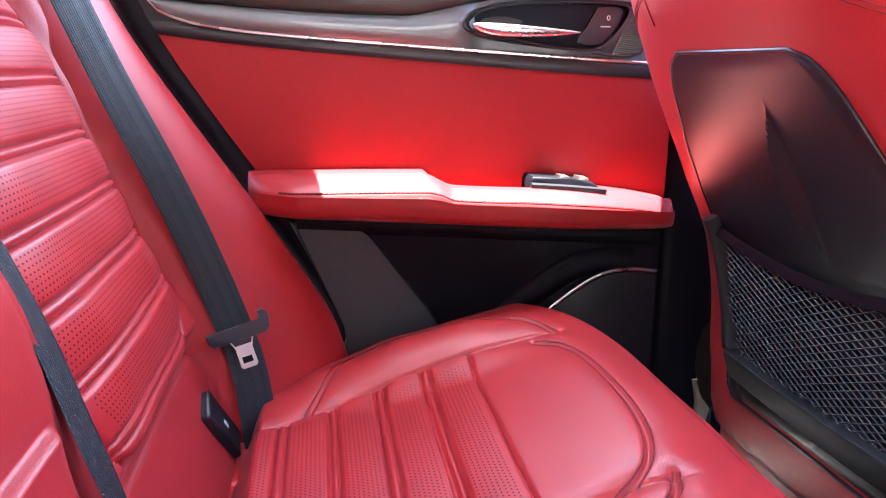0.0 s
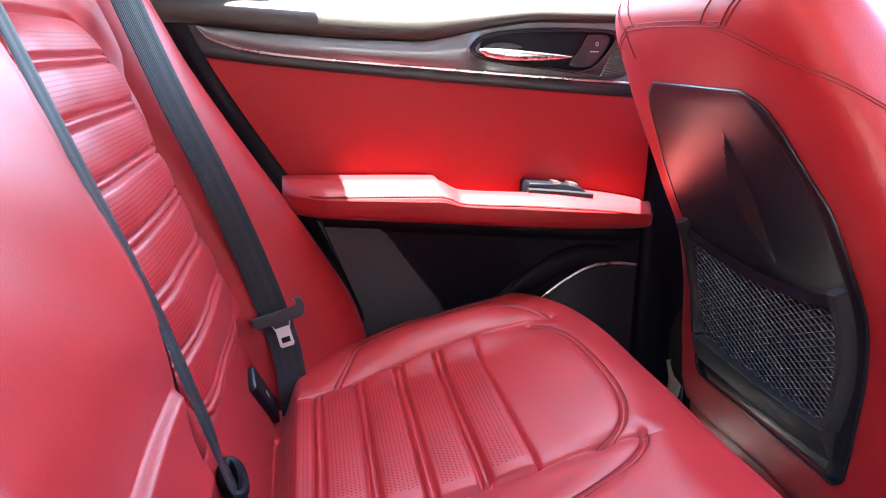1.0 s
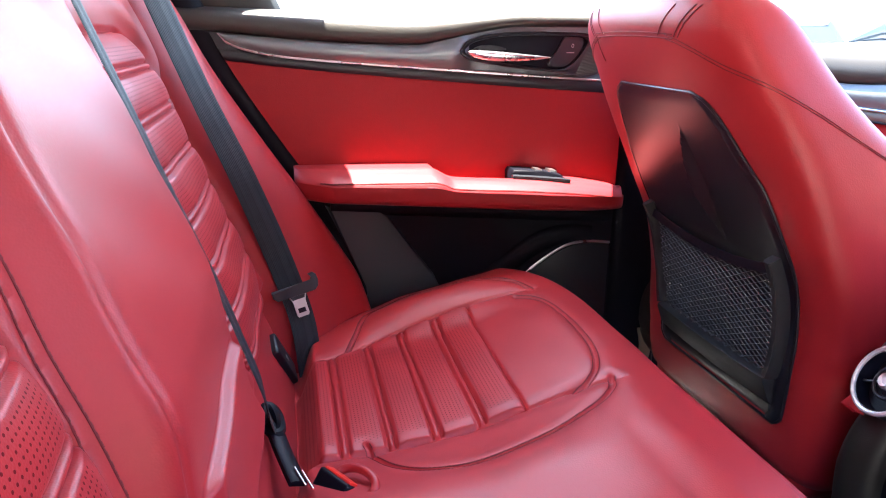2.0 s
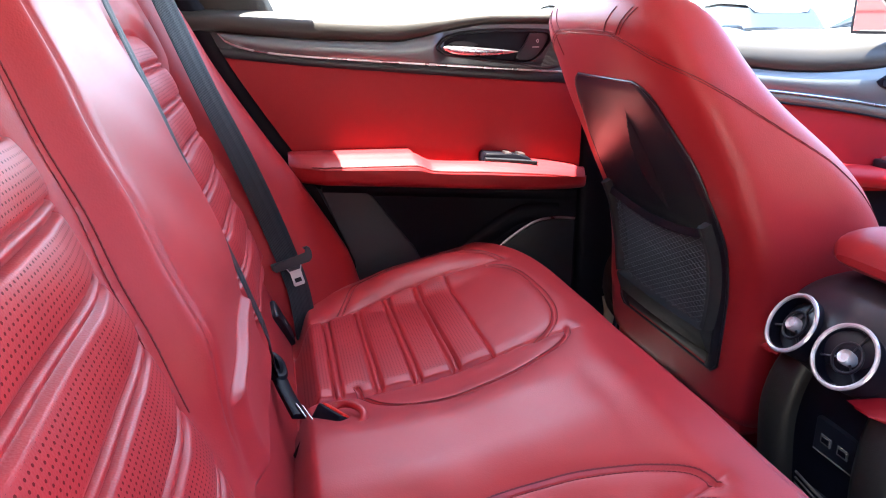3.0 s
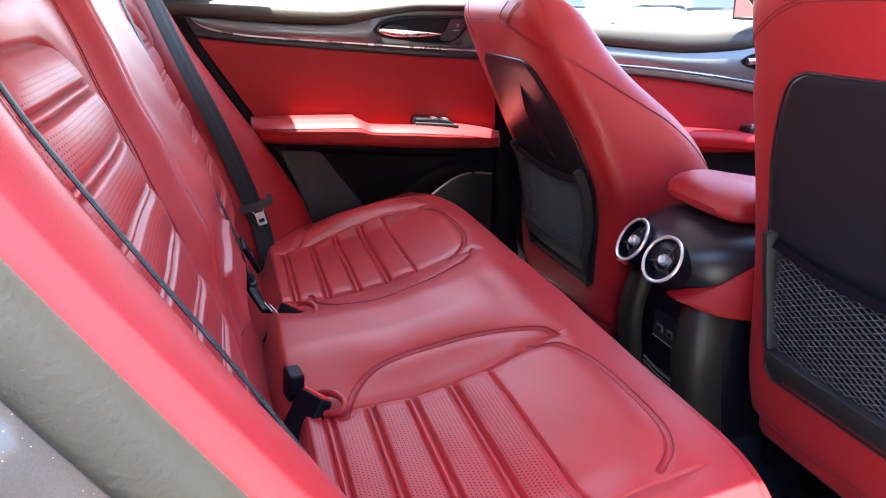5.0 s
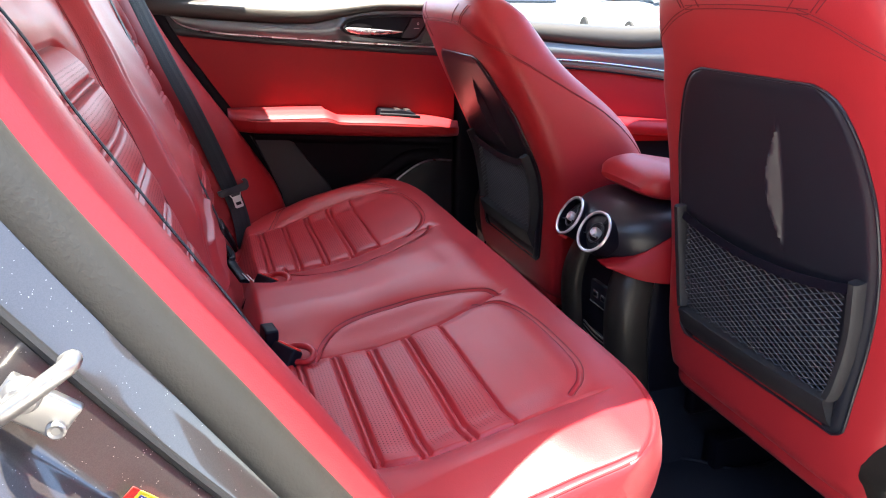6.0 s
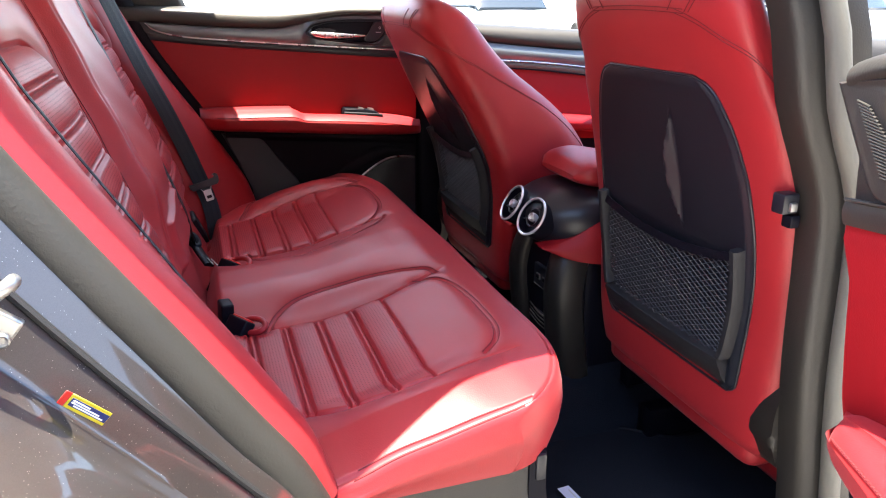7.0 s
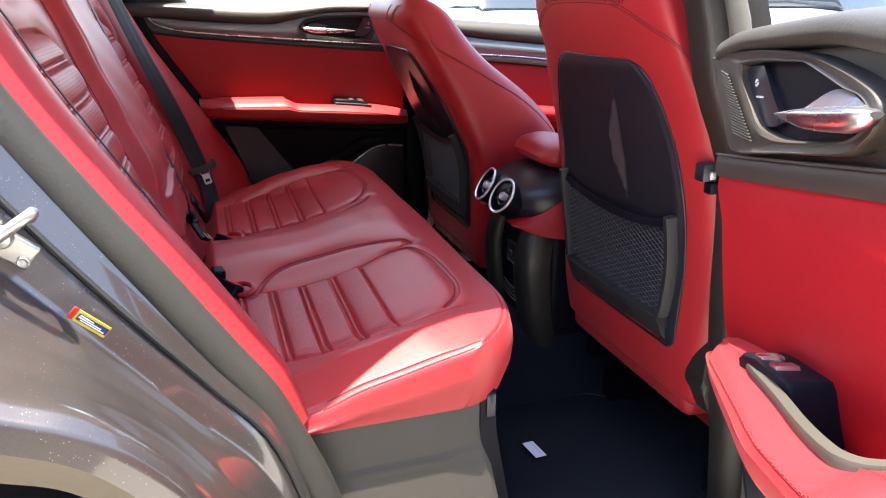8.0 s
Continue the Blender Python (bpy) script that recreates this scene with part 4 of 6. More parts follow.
front_seat(-0.362, [(0.535, 0.435), (0.64, 0.423), (0.74, 0.419), (0.85, 0.405), (0.95, 0.383), (1.06, 0.350), (1.13, 0.318), (1.205, 0.30)],
           [(0.535, 0.62), (0.74, 0.66), (0.87, 0.60), (0.975, 0.50), (1.05, 0.42), (1.14, 0.385), (1.205, 0.36)],
           "red leather front seat with black back panel, upright")
front_seat(0.366, [(0.535, 0.362), (0.62, 0.352), (0.72, 0.350), (0.80, 0.338), (0.90, 0.293), (1.03, 0.222), (1.11, 0.178), (1.165, 0.165)],
           [(0.535, 0.60), (0.70, 0.63), (0.80, 0.60), (0.85, 0.575), (0.90, 0.540), (0.94, 0.498), (0.984, 0.440), (1.015, 0.398), (1.045, 0.366), (1.07, 0.346), (1.10, 0.325), (1.135, 0.300), (1.165, 0.272)],
           "red leather front seat with black back panel, reclined")


# ---- centre console ----
def console():
    e = thing("centre_console", (0.45, 0, 0.34), "black centre console end with twin round air vents and red flanks", "console")
    # egg-shaped vent housing
    u = np.linspace(-math.pi / 2, math.pi / 2, 28)
    v = np.linspace(0, 2 * math.pi, 48, endpoint=False)
    U, V = np.meshgrid(u, v, indexing="ij")
    cu, su = np.cos(U), np.sin(U)
    cv, sv = np.cos(V), np.sin(V)
    f = lambda a, p: np.sign(a) * np.abs(a) ** p
    X = 0.480 - 0.150 * f(cu, 0.75) * f(cv, 0.8)
    Yv = 0.122 * f(cu, 0.75) * f(sv, 0.85)
    Zv = 0.758 + 0.066 * f(su, 0.8) + 0.02 * (X - 0.40)
    housing = part("vent_housing", sheet(np.stack([X, Yv, Zv], -1), None, False, True), BLACK_SATIN, e)
    n = Vector((-0.86, 0, 0.51)).normalized()
    for y in (0.030, -0.0515):
        at = Vector((0.328 if y > 0 else 0.332, y, 0.774 if y > 0 else 0.768))
        side = Vector((0, 1, 0))
        upv = n.cross(side) * -1
        nn = (n + Vector((0, 0.10 * (1 if y > 0 else -1), 0))).normalized()
        side = Vector((0, 1, 0)) - nn * nn.y
        side.normalize()
        upv = nn.cross(side)
        circ = lambda r, d, k=48: [at + nn * d + side * (r * math.cos(a)) + upv * (r * math.sin(a)) for a in np.linspace(0, 2 * math.pi, k, endpoint=False)]
        vent = part("air_vent", lofted(np.array([circ(0.036, -0.03), circ(0.037, 0.002), circ(0.033, 0.004), circ(0.031, -0.012), circ(0.004, -0.016)])), BLACK, e, "round black air vent")
        part("vent_ring", swept(np.array(circ(0.0365, 0.004)), ring(0.0027, 8, 1.0, 1.0), n, True), BRIGHT, vent, "silver metal ring")
        part("vent_bezel", sheet(np.array([circ(0.0362, 0.0062), circ(0.0345, 0.0058), circ(0.0326, -0.003), circ(0.0318, -0.007)]), None, False, True), BRIGHT, vent, "silver cone inside the ring")
        part("vent_ring", swept(np.array(circ(0.0175, -0.002)), ring(0.0018, 8), n, True), BLACK_SATIN, vent, "inner black ring")
        part("vent_knob", lofted(np.array([circ(0.0085, -0.01, 24), circ(0.009, 0.003, 24), circ(0.007, 0.006, 24), circ(0.004, 0.004, 24)])), BRIGHT, vent, "silver knob")
        for a in (0.35, 2.44, 4.5):
            d = side * math.cos(a) + upv * math.sin(a)
            part("vent_vane", tube([at + d * 0.008 - nn * 0.003, at + d * 0.032 - nn * 0.003], 0.0016, 6), BLACK_SATIN, vent)
    # red flanks sweep forward from the lower edge of the housing
    for sg in MIRRORED:
        xs = np.linspace(0.335, 0.80, 30)
        zl = lerp_at([(0.335, 0.716), (0.40, 0.694), (0.50, 0.685), (0.80, 0.69)], xs)
        zu = lerp_at([(0.335, 0.719), (0.38, 0.734), (0.43, 0.765), (0.47, 0.782), (0.55, 0.79), (0.80, 0.79)], xs)
        yo = lerp_at([(0.335, 0.086), (0.38, 0.112), (0.44, 0.130), (0.55, 0.140), (0.80, 0.140)], xs)
        w = np.linspace(0, 1, 9)
        P = np.stack([np.broadcast_to(xs[:, None], (30, 9)), sg * (yo[:, None] + 0.006 * np.sin(np.pi * w)[None] - 0.012 * (w[None] - 0.4)), zl[:, None] + (zu - zl)[:, None] * w[None]], -1)
        Q = P.copy()
        Q[..., 1] -= sg * 0.02
        part("flank", lofted(np.concatenate([P, Q[:, ::-1]], 1)), VINYL, e, "red leather console flank")
    part("console_body", block(0.42, 1.30, -0.108, 0.108, 0.36, 0.80, 0.02, 4), BLACK, e)
    # fine lip under the rear edge of the housing
    lv = np.linspace(-1.25, 1.25, 40)
    lip = np.stack([0.480 - 0.152 * 0.79 * f(np.cos(lv), 0.8), 0.124 * 0.79 * f(np.sin(lv), 0.85), np.full(40, 0.7075)], -1)
    part("housing_lip", tube(lip, 0.0012, 6), GREY_TRIM, housing)
    # two rounded legs down to the floor and a recess between them
    zz = np.linspace(0.36, 0.74, 28)
    leg = lerp_at([(0.36, 0.398), (0.45, 0.374), (0.55, 0.357), (0.62, 0.351), (0.66, 0.355), (0.70, 0.368), (0.74, 0.395)], zz)
    across = lerp_at([(0.36, 1.0), (0.62, 1.0), (0.68, 0.95), (0.74, 0.84)], zz)
    for sg in MIRRORED:
        prof = [np.stack([leg + dx, sg * dy * across, zz], -1) for dy, dx in ((0.056, 0.050), (0.057, 0.018), (0.062, 0.006), (0.071, 0.0005), (0.084, 0.0), (0.100, 0.003), (0.111, 0.011), (0.117, 0.024), (0.119, 0.045), (0.117, 0.062), (0.108, 0.070), (0.056, 0.070))]
        part("cheek", lofted(np.stack(prof, 1)), BROWN_SATIN, e, "rounded dark console leg")
    xs = leg + 0.026
    part("recess", lofted(np.stack([np.stack([xs + dx, np.full_like(zz, y), zz], -1) for y, dx in ((-0.058, 0.0), (-0.03, 0.004), (0.0, 0.005), (0.03, 0.004), (0.058, 0.0), (0.058, 0.08), (-0.058, 0.08))], 1)), BLACK, e)
    usb = part("socket_plate", block(0.376, 0.43, -0.045, 0.022, 0.603, 0.648, 0.003, 2), BLACK_SATIN, e)
    for y in (-0.027, 0.001):
        part("usb_socket", block(0.3745, 0.40, y - 0.009, y + 0.009, 0.617, 0.630, 0.002, 2), PALE_SEAL, usb, "grey rimmed charging socket")
        part("socket_hole", block(0.3738, 0.40, y - 0.0065, y + 0.0065, 0.6195, 0.6275, 0.001, 1), BLACK, usb)
    part("plate_edge", block(0.3748, 0.38, -0.045, 0.020, 0.603, 0.6045, 0.0005, 1), PALE_SEAL, usb)
    tray = part("tray", block(0.384, 0.45, -0.055, 0.055, 0.470, 0.542, 0.010, 3), BLACK, e)
    for k in range(4):
        q = curve_points([(0.384, 0.050, 0.546 - 0.0085 * k), (0.380, 0.0, 0.543 - 0.0085 * k), (0.384, -0.052, 0.540 - 0.0085 * k)], 14)
        part("tray_rib", tube(q, 0.0012 if k else 0.0018, 6), PALE_SEAL, tray)
    return e


console()

e = thing("console_armrest", (0.5, 0, 0.80), "red leather armrest lid on the centre console", "armrest")
_s = np.linspace(0.404, 0.80, 36)
_a = np.linspace(0, 2 * math.pi, 40, endpoint=False)
_zt = lerp_at([(0.404, 0.848), (0.412, 0.862), (0.435, 0.874), (0.465, 0.879), (0.52, 0.870), (0.60, 0.856), (0.80, 0.846)], _s)
_zb = lerp_at([(0.404, 0.838), (0.415, 0.830), (0.45, 0.820), (0.52, 0.812), (0.80, 0.806)], _s)
_w = lerp_at([(0.404, 0.066), (0.412, 0.082), (0.44, 0.094), (0.80, 0.100)], _s)
_c, _sn = np.sign(np.cos(_a)) * np.abs(np.cos(_a)) ** 0.55, np.sign(np.sin(_a)) * np.abs(np.sin(_a)) ** 0.55
_P = np.stack([np.broadcast_to(_s[:, None], (36, 40)), -0.002 + _w[:, None] * _c[None], ((_zt + _zb) / 2)[:, None] + ((_zt - _zb) / 2)[:, None] * _sn[None]], -1)
part("armrest_pad", lofted(_P), LEATHER, e, "", 60)
part("armrest_hinge", block(0.47, 0.78, -0.090, 0.090, 0.780, 0.82, 0.008, 3), BLACK, e, "black lid base")


# ---- rear doors ----
RED_TOP = [(-0.50, 1.083), (-0.362, 1.070), (-0.226, 1.054), (-0.026, 1.036), (0.256, 1.014), (0.32, 1.010)]
BAND_LOW = [(-0.50, 1.098), (-0.308, 1.080), (-0.23, 1.070), (-0.069, 1.057), (0.065, 1.047), (0.255, 1.034), (0.32, 1.030)]
BAND_TOP = [(-0.50, 1.118), (-0.345, 1.108), (-0.237, 1.098), (-0.112, 1.091), (-0.047, 1.090), (-0.004, 1.097), (0.063, 1.111), (0.131, 1.119), (0.248, 1.119), (0.32, 1.108)]
SILL_TOP = [(-0.50, 1.150), (-0.236, 1.138), (-0.069, 1.130), (0.018, 1.134), (0.13, 1.142), (0.279, 1.140), (0.32, 1.134)]
ARM_TOP = [(-0.30, 0.900), (-0.225, 0.905), (-0.033, 0.902), (-0.018, 0.899), (0.002, 0.891), (0.10, 0.884), (0.20, 0.874), (0.29, 0.858), (0.31, 0.850)]
ARM_LOW = [(-0.30, 0.862), (-0.195, 0.857), (-0.112, 0.851), (0.296, 0.819), (0.31, 0.818)]


def rear_edge(z):
    return sill_line(z) + 0.019


def rear_door(place, label, taper, front, closed):
    """place(x, w, z): x along the closed door, w metres in from its lining, z height -> world."""
    def at(x, w, z):
        x, w, z = np.broadcast_arrays(np.asarray(x, float), np.asarray(w, float), np.asarray(z, float))
        return np.stack(place(x, w, z), -1)

    def pt(x, w, z):
        return Vector([float(v) for v in at(x, w, z)])

    e = thing("rear_door", tuple(pt(0.305, 0, 0.35)), label, "car door", group="rear doors")
    # shell
    zz = np.linspace(0.36, 1.10, 24)
    prof = [(np.full_like(zz, 0.312), -0.012), (np.full_like(zz, 0.312), -0.085), (rear_edge(zz), -0.085), (rear_edge(zz), -0.012)]
    shell = part("door_shell", lofted(np.stack([at(x, w, zz) for x, w in prof], 1)), PAINT, e, "dark grey painted door shell")
    part("edge_seal", tube([tuple(at(0.305, -0.03, z)) for z in np.linspace(0.40, 1.09, 20)], 0.008, 8), RUBBER, shell, "grey rubber edge seal")

    def between(low, high, x0, x1, w, n=60, k=8, bow=0.0, rear=True, flat_in=0.0):
        """A panel between two height curves."""
        x = np.linspace(x0, x1, n)
        t = np.linspace(0, 1, k)
        zl, zh = lerp_at(low, x), lerp_at(high, x)
        Z = zl[:, None] + (zh - zl)[:, None] * t[None]
        X = np.broadcast_to(x[:, None], Z.shape).copy()
        if rear:
            X = np.minimum(np.maximum(X, rear_edge(Z)), lerp_at(front, Z))
        Wd = (w + bow * np.sin(np.pi * np.clip(t, 0.02, 0.98))[None] ** 0.6 * np.ones_like(Z)) * (1 - flat_in * smooth((X - 0.015) / 0.03))
        F = at(X, Wd, Z)
        B = at(X, np.full_like(Z, -0.012), Z)
        return lofted(np.concatenate([F, B[:, ::-1]], 1))

    part("panel_upper", between(ARM_LOW, RED_TOP, -0.46, 0.334, 0.004, 90, 20, 0.006), VINYL, e, "red leather upper panel")
    part("strip_lower", between(RED_TOP, BAND_LOW, -0.46, 0.309, 0.007, 60, 6, 0.003), BLACK_SATIN if closed else DOOR_TRIM, e, "black strip" if closed else "brown-black strip")
    band_rear = [(x, lerp_at(BAND_LOW, x) + (lerp_at(BAND_TOP, x) - lerp_at(BAND_LOW, x)) * (1 - math.sqrt(max(0, 1 - max(0, (-0.27 - x) / 0.075) ** 2))) if x < -0.27 else lerp_at(BAND_LOW, x)) for x in np.linspace(-0.345, 0.315, 60)]
    part("strip_backing", between(BAND_LOW, BAND_TOP, -0.48, 0.309, 0.006, 60, 6, 0.0, True, 0.9), BLACK_SATIN, e)
    # open door's band and line are dulled for the dark surroundings they mirror
    band = part("trim_band", between(band_rear, BAND_TOP, -0.344, 0.308, 0.008, 70, 9, 0.010, False, 0.85), CARBON if closed else DOOR_TRIM, e, "glossy grey woven-look trim band" if closed else "trim band darkened for what it mirrors")
    xs = np.linspace(-0.344, 0.306, 60)
    part("bright_line", tube(at(xs, 0.0105, lerp_at(band_rear, xs)), 0.0020 if closed else 0.0012, 8), SATIN if closed else GREY_TRIM, band, "thin metal line")
    # soft top rolls over to the window
    x = np.linspace(-0.47, 0.312, 60)
    zb, zs = lerp_at(BAND_TOP, x), lerp_at(SILL_TOP, x)
    roll = []
    for w, f in ((-0.012, -0.1), (0.006, 0.0), (0.014, 0.10), (0.018, 0.35), (0.016, 0.65), (0.008, 0.88), (-0.008, 1.0), (-0.03, 1.06), (-0.06, 1.08), (-0.085, 1.0), (-0.085, -0.1)):
        roll.append(at(x, np.full_like(x, w), zb + (zs - zb) * f))
    ring_ = np.stack(roll, 1)
    ring_ = np.stack([curve_points(r, 40) for r in ring_], 0)
    part("door_top", lofted(ring_), SOFT_BLACK, e, "grained soft black door top", 60)

    # oval handle surround, hollowed round the lever
    if closed:
        rim = curve_points([(0.022, 1.082), (0.040, 1.098), (0.075, 1.107), (0.131, 1.111), (0.19, 1.111), (0.245, 1.108), (0.278, 1.098), (0.276, 1.070), (0.262, 1.046), (0.235, 1.040), (0.18, 1.047), (0.11, 1.055), (0.05, 1.064), (0.026, 1.074), (0.022, 1.082)], 121)[:-1]
        well = curve_points([(0.031, 1.083), (0.045, 1.094), (0.08, 1.102), (0.131, 1.105), (0.19, 1.105), (0.222, 1.104), (0.238, 1.098), (0.230, 1.080), (0.214, 1.062), (0.195, 1.052), (0.16, 1.054), (0.11, 1.060), (0.055, 1.069), (0.034, 1.076), (0.031, 1.083)], 121)[:-1]
    else:
        rim = curve_points([(0.331, 1.117), (0.274, 1.120), (0.217, 1.120), (0.169, 1.117), (0.135, 1.113), (0.098, 1.105), (0.071, 1.097), (0.054, 1.089), (0.048, 1.080), (0.055, 1.067), (0.078, 1.054), (0.119, 1.049), (0.169, 1.045), (0.218, 1.040), (0.256, 1.037), (0.273, 1.043), (0.294, 1.069), (0.316, 1.098), (0.331, 1.117)], 144)[:-1]
        well = curve_points([(0.253, 1.109), (0.233, 1.111), (0.203, 1.111), (0.174, 1.110), (0.148, 1.109), (0.123, 1.102), (0.094, 1.093), (0.074, 1.089), (0.062, 1.081), (0.064, 1.071), (0.080, 1.063), (0.100, 1.060), (0.120, 1.058), (0.150, 1.056), (0.178, 1.056), (0.210, 1.062), (0.229, 1.076), (0.252, 1.098), (0.253, 1.109)], 144)[:-1]
    rows_ = [at(rim[:, 0], -0.004, rim[:, 1]), at(rim[:, 0], 0.012, rim[:, 1])]
    for f, w in ((0.06, 0.0155), (0.14, 0.0165), (0.30, 0.0155), (0.75, 0.0150), (0.90, 0.0165), (1.0, 0.0150), (1.0, 0.004)):
        q = rim * (1 - f) + well * f
        rows_.append(at(q[:, 0], w, q[:, 1]))
    bezel = part("handle_bezel", sheet(np.stack(rows_, 0), None, False, True), BLACK_SATIN if closed else DOOR_TRIM, e, "black handle surround")
    part("handle_pocket", slab([(x, z) for x, z in well], pt, -0.004, 0.0045, 0.0), BLACK, bezel, "dark handle pocket")
    # lever: a tapering blade with a broad root behind it
    q = np.linspace(0, 1, 30)
    an = np.linspace(0, 2 * math.pi, 24, endpoint=False)
    if closed:
        hx, hz, lean, push = 0.036 + 0.137 * q, 1.080 - 0.009 * q, 0.30, 0.0165
        hh = lerp_at([(0, 0.003), (0.06, 0.009), (0.25, 0.0120), (0.5, 0.0105), (0.8, 0.006), (1, 0.0012)], q)
        hd = lerp_at([(0, 0.004), (0.1, 0.007), (0.5, 0.0065), (1, 0.003)], q)
        root = curve_points([(0.042, 1.081), (0.052, 1.087), (0.064, 1.0895), (0.084, 1.089), (0.100, 1.083), (0.07, 1.080), (0.042, 1.081)], 30)[:-1]
    else:
        hx, hz, lean, push = 0.031 + 0.118 * q, 1.0805 - 0.0055 * q, 0.35, 0.028
        hh = lerp_at([(0, 0.003), (0.05, 0.0080), (0.2, 0.0112), (0.5, 0.0105), (0.8, 0.006), (1, 0.0010)], q)
        hd = lerp_at([(0, 0.004), (0.1, 0.009), (0.5, 0.0085), (1, 0.003)], q)
        root = curve_points([(0.126, 1.076), (0.117, 1.087), (0.109, 1.0915), (0.099, 1.092), (0.084, 1.090), (0.066, 1.085), (0.055, 1.078), (0.09, 1.072), (0.126, 1.076)], 40)[:-1]
    H = at(hx[:, None] + 0 * an[None], push + 0.003 * np.sin(np.pi * q)[:, None] + hd[:, None] * np.cos(an)[None], hz[:, None] + hh[:, None] * np.sin(an)[None] * np.where(np.sin(an) > 0, lean, 1.0)[None])
    handle = part("handle", lofted(H), SATIN, e, "satin metal door handle", 60)
    # metal root; black on the closed door for the dark roof it mirrors
    part("handle_root", slab([(x, z) for x, z in root], pt if closed else lambda x, w, z: pt(x, w - 0.9 * (z - 1.076) * (w > 0.012), z), 0.002, 0.010 if closed else 0.026, 0.003 if closed else 0.008, 5), BLACK_SATIN if closed else SATIN, handle)
    lx, lz, bx = (0.0, 0.0, 0.203) if closed else (0.027, 0.006, 0.2195)
    lock = np.array((lx, lz)) + curve_points([(0.198, 1.102), (0.225, 1.102), (0.232, 1.096), (0.224, 1.078), (0.208, 1.060), (0.192, 1.056), (0.172 if closed else 0.158, 1.060), (0.186 if closed else 0.176, 1.080), (0.198, 1.102)], 48)[:-1]
    lk = part("lock_button", slab([(x, z) for x, z in lock], pt, 0.003, 0.0095, 0.0015), BLACK_SATIN, bezel)
    part("lock_mark", tube([tuple(at((0.213 if closed else 0.207) + lx + 0.0019 * math.cos(a), 0.0100, 1.089 + lz + 0.0027 * math.sin(a))) for a in np.linspace(0, 2 * math.pi, 14, endpoint=False)], 0.0006, 6, closed=True), GREY_INK, lk, "pale lock mark")
    part("lock_bar", slab([(bx, 1.0775 + lz), (bx + 0.013, 1.0775 + lz), (bx + 0.013, 1.0790 + lz), (bx, 1.0790 + lz)], pt, 0.009, 0.0102, 0), GREY_INK, lk, "pale bar")
    for k in range(22):
        if closed:
            z, xa, xe = 1.047 + 0.0024 * k, 0.218 + 0.0011 * k, 0.262 - 0.0004 * abs(k - 10) ** 1.2
        else:
            z, xa, xe = 1.053 + 0.0024 * k, 0.216 + 0.0030 * k, 0.256 + 0.0019 * k
        part("speaker_slat", tube([tuple(at(xa, 0.0165, z - 0.003)), tuple(at(xe, 0.0165, z + 0.001))], 0.0009, 6), GREY_TRIM, bezel)

    # armrest, with a well behind its inner ridge
    x = np.linspace(-0.245, 0.318, 150)
    zt, zl = lerp_at(ARM_TOP, x), lerp_at(ARM_LOW, x)
    f = np.sqrt(np.clip((x + 0.247) / 0.06, 0, 1)) * 0.75 + 0.25
    f = 0.9 * f * lerp_at(taper, x)
    spread = np.ones_like(x) if closed else np.minimum(0.049 / (0.046 * f), 1.17)
    dig = 0.040 * smooth((x + (0.03 if closed else 0.012)) / (0.03 if closed else 0.012)) * smooth((0.125 - x) / 0.012)
    sec = []
    for w, a, d, k in ((0.0, 0, 0.001, 1), (0.03, 0, 0.001, 1), (0.046, 0, 0.0, 1), (0.052 if closed else 0.056, 0, 0.0, 0.15 if closed else 0.0), (0.058, 0, -0.003, 0), (0.070, 0, -0.0065, 0), (0.080, 0, -0.0105, 0), (0.089, 0, -0.0155, 0), (0.095, 0, -0.0205, 0), (0.0955, 0, -0.0225, 0), (0.0985, 0, -0.025, 0), (0.101, 0.5, 0.004, 0), (0.100, 1, 0.012, 0), (0.096, 1, 0.004, 0), (0.085, 1, 0.0, 0), (0.04, 1, -0.004, 0), (0.0, 1, -0.004, 0)):
        sec.append(at(x, w * f * (spread if 0 < w < 0.05 else 1), zt * (1 - a) + zl * a + d - np.minimum(dig * k, 0.8 * (zt - zl))))
    arm = part("armrest", lofted(np.stack(sec, 1)), LEATHER, e, "red leather door armrest", 60)
    for dw, dd in ((0.0925, -0.0176), (0.0985, -0.0265)):
        line = at(x[10:-8], (dw * f)[10:-8], (zt + dd)[10:-8])
        part("seam", tube(line, 0.0008, 6), THREAD, arm)
        part("stitching", stitches(line + np.array((0, 0, 0.0012)), tuple(at(0, 0.5, 0.9) - at(0, 0, 0)), 0.0056, 0.0040, 0.0013), THREAD, arm)
    top = lambda x: float(lerp_at(ARM_TOP, x))
    ws = 0.046 if closed else 0.042
    switch = part("switch_plate", slab([(0.104, 0.836), (0.200, 0.850), (0.200, top(0.20) + 0.002), (0.188, top(0.188) + 0.009), (0.16, top(0.16) + 0.011), (0.108, top(0.108) + 0.011), (0.104, top(0.104) + 0.005)], pt, 0.002, ws, 0.004, 3), BLACK, e, "black window switch block")
    if closed:
        xr = np.linspace(0.205, 0.105, 40)
        part("pocket_rim", swept(at(xr, ws + 0.003, lerp_at(ARM_TOP, xr) + 0.0015), [(-0.0045, -0.006), (-0.0045, 0.0), (-0.003, 0.0015), (0.003, 0.0015), (0.0045, 0.0), (0.0045, -0.006)], tuple(at(0, 0, 1) - at(0, 0, 0))), BLACK_SATIN, switch, "black pocket rim")
    else:
        # flat rim round the pocket, turning in to the door at its end
        way = curve_points([(0.186, 0.036), (0.165, 0.041), (0.135, 0.0445), (0.106, 0.048), (0.06, 0.054), (0.025, 0.0555), (0.010, 0.053), (0.001, 0.044), (-0.002, 0.025), (-0.002, 0.004)], 60)
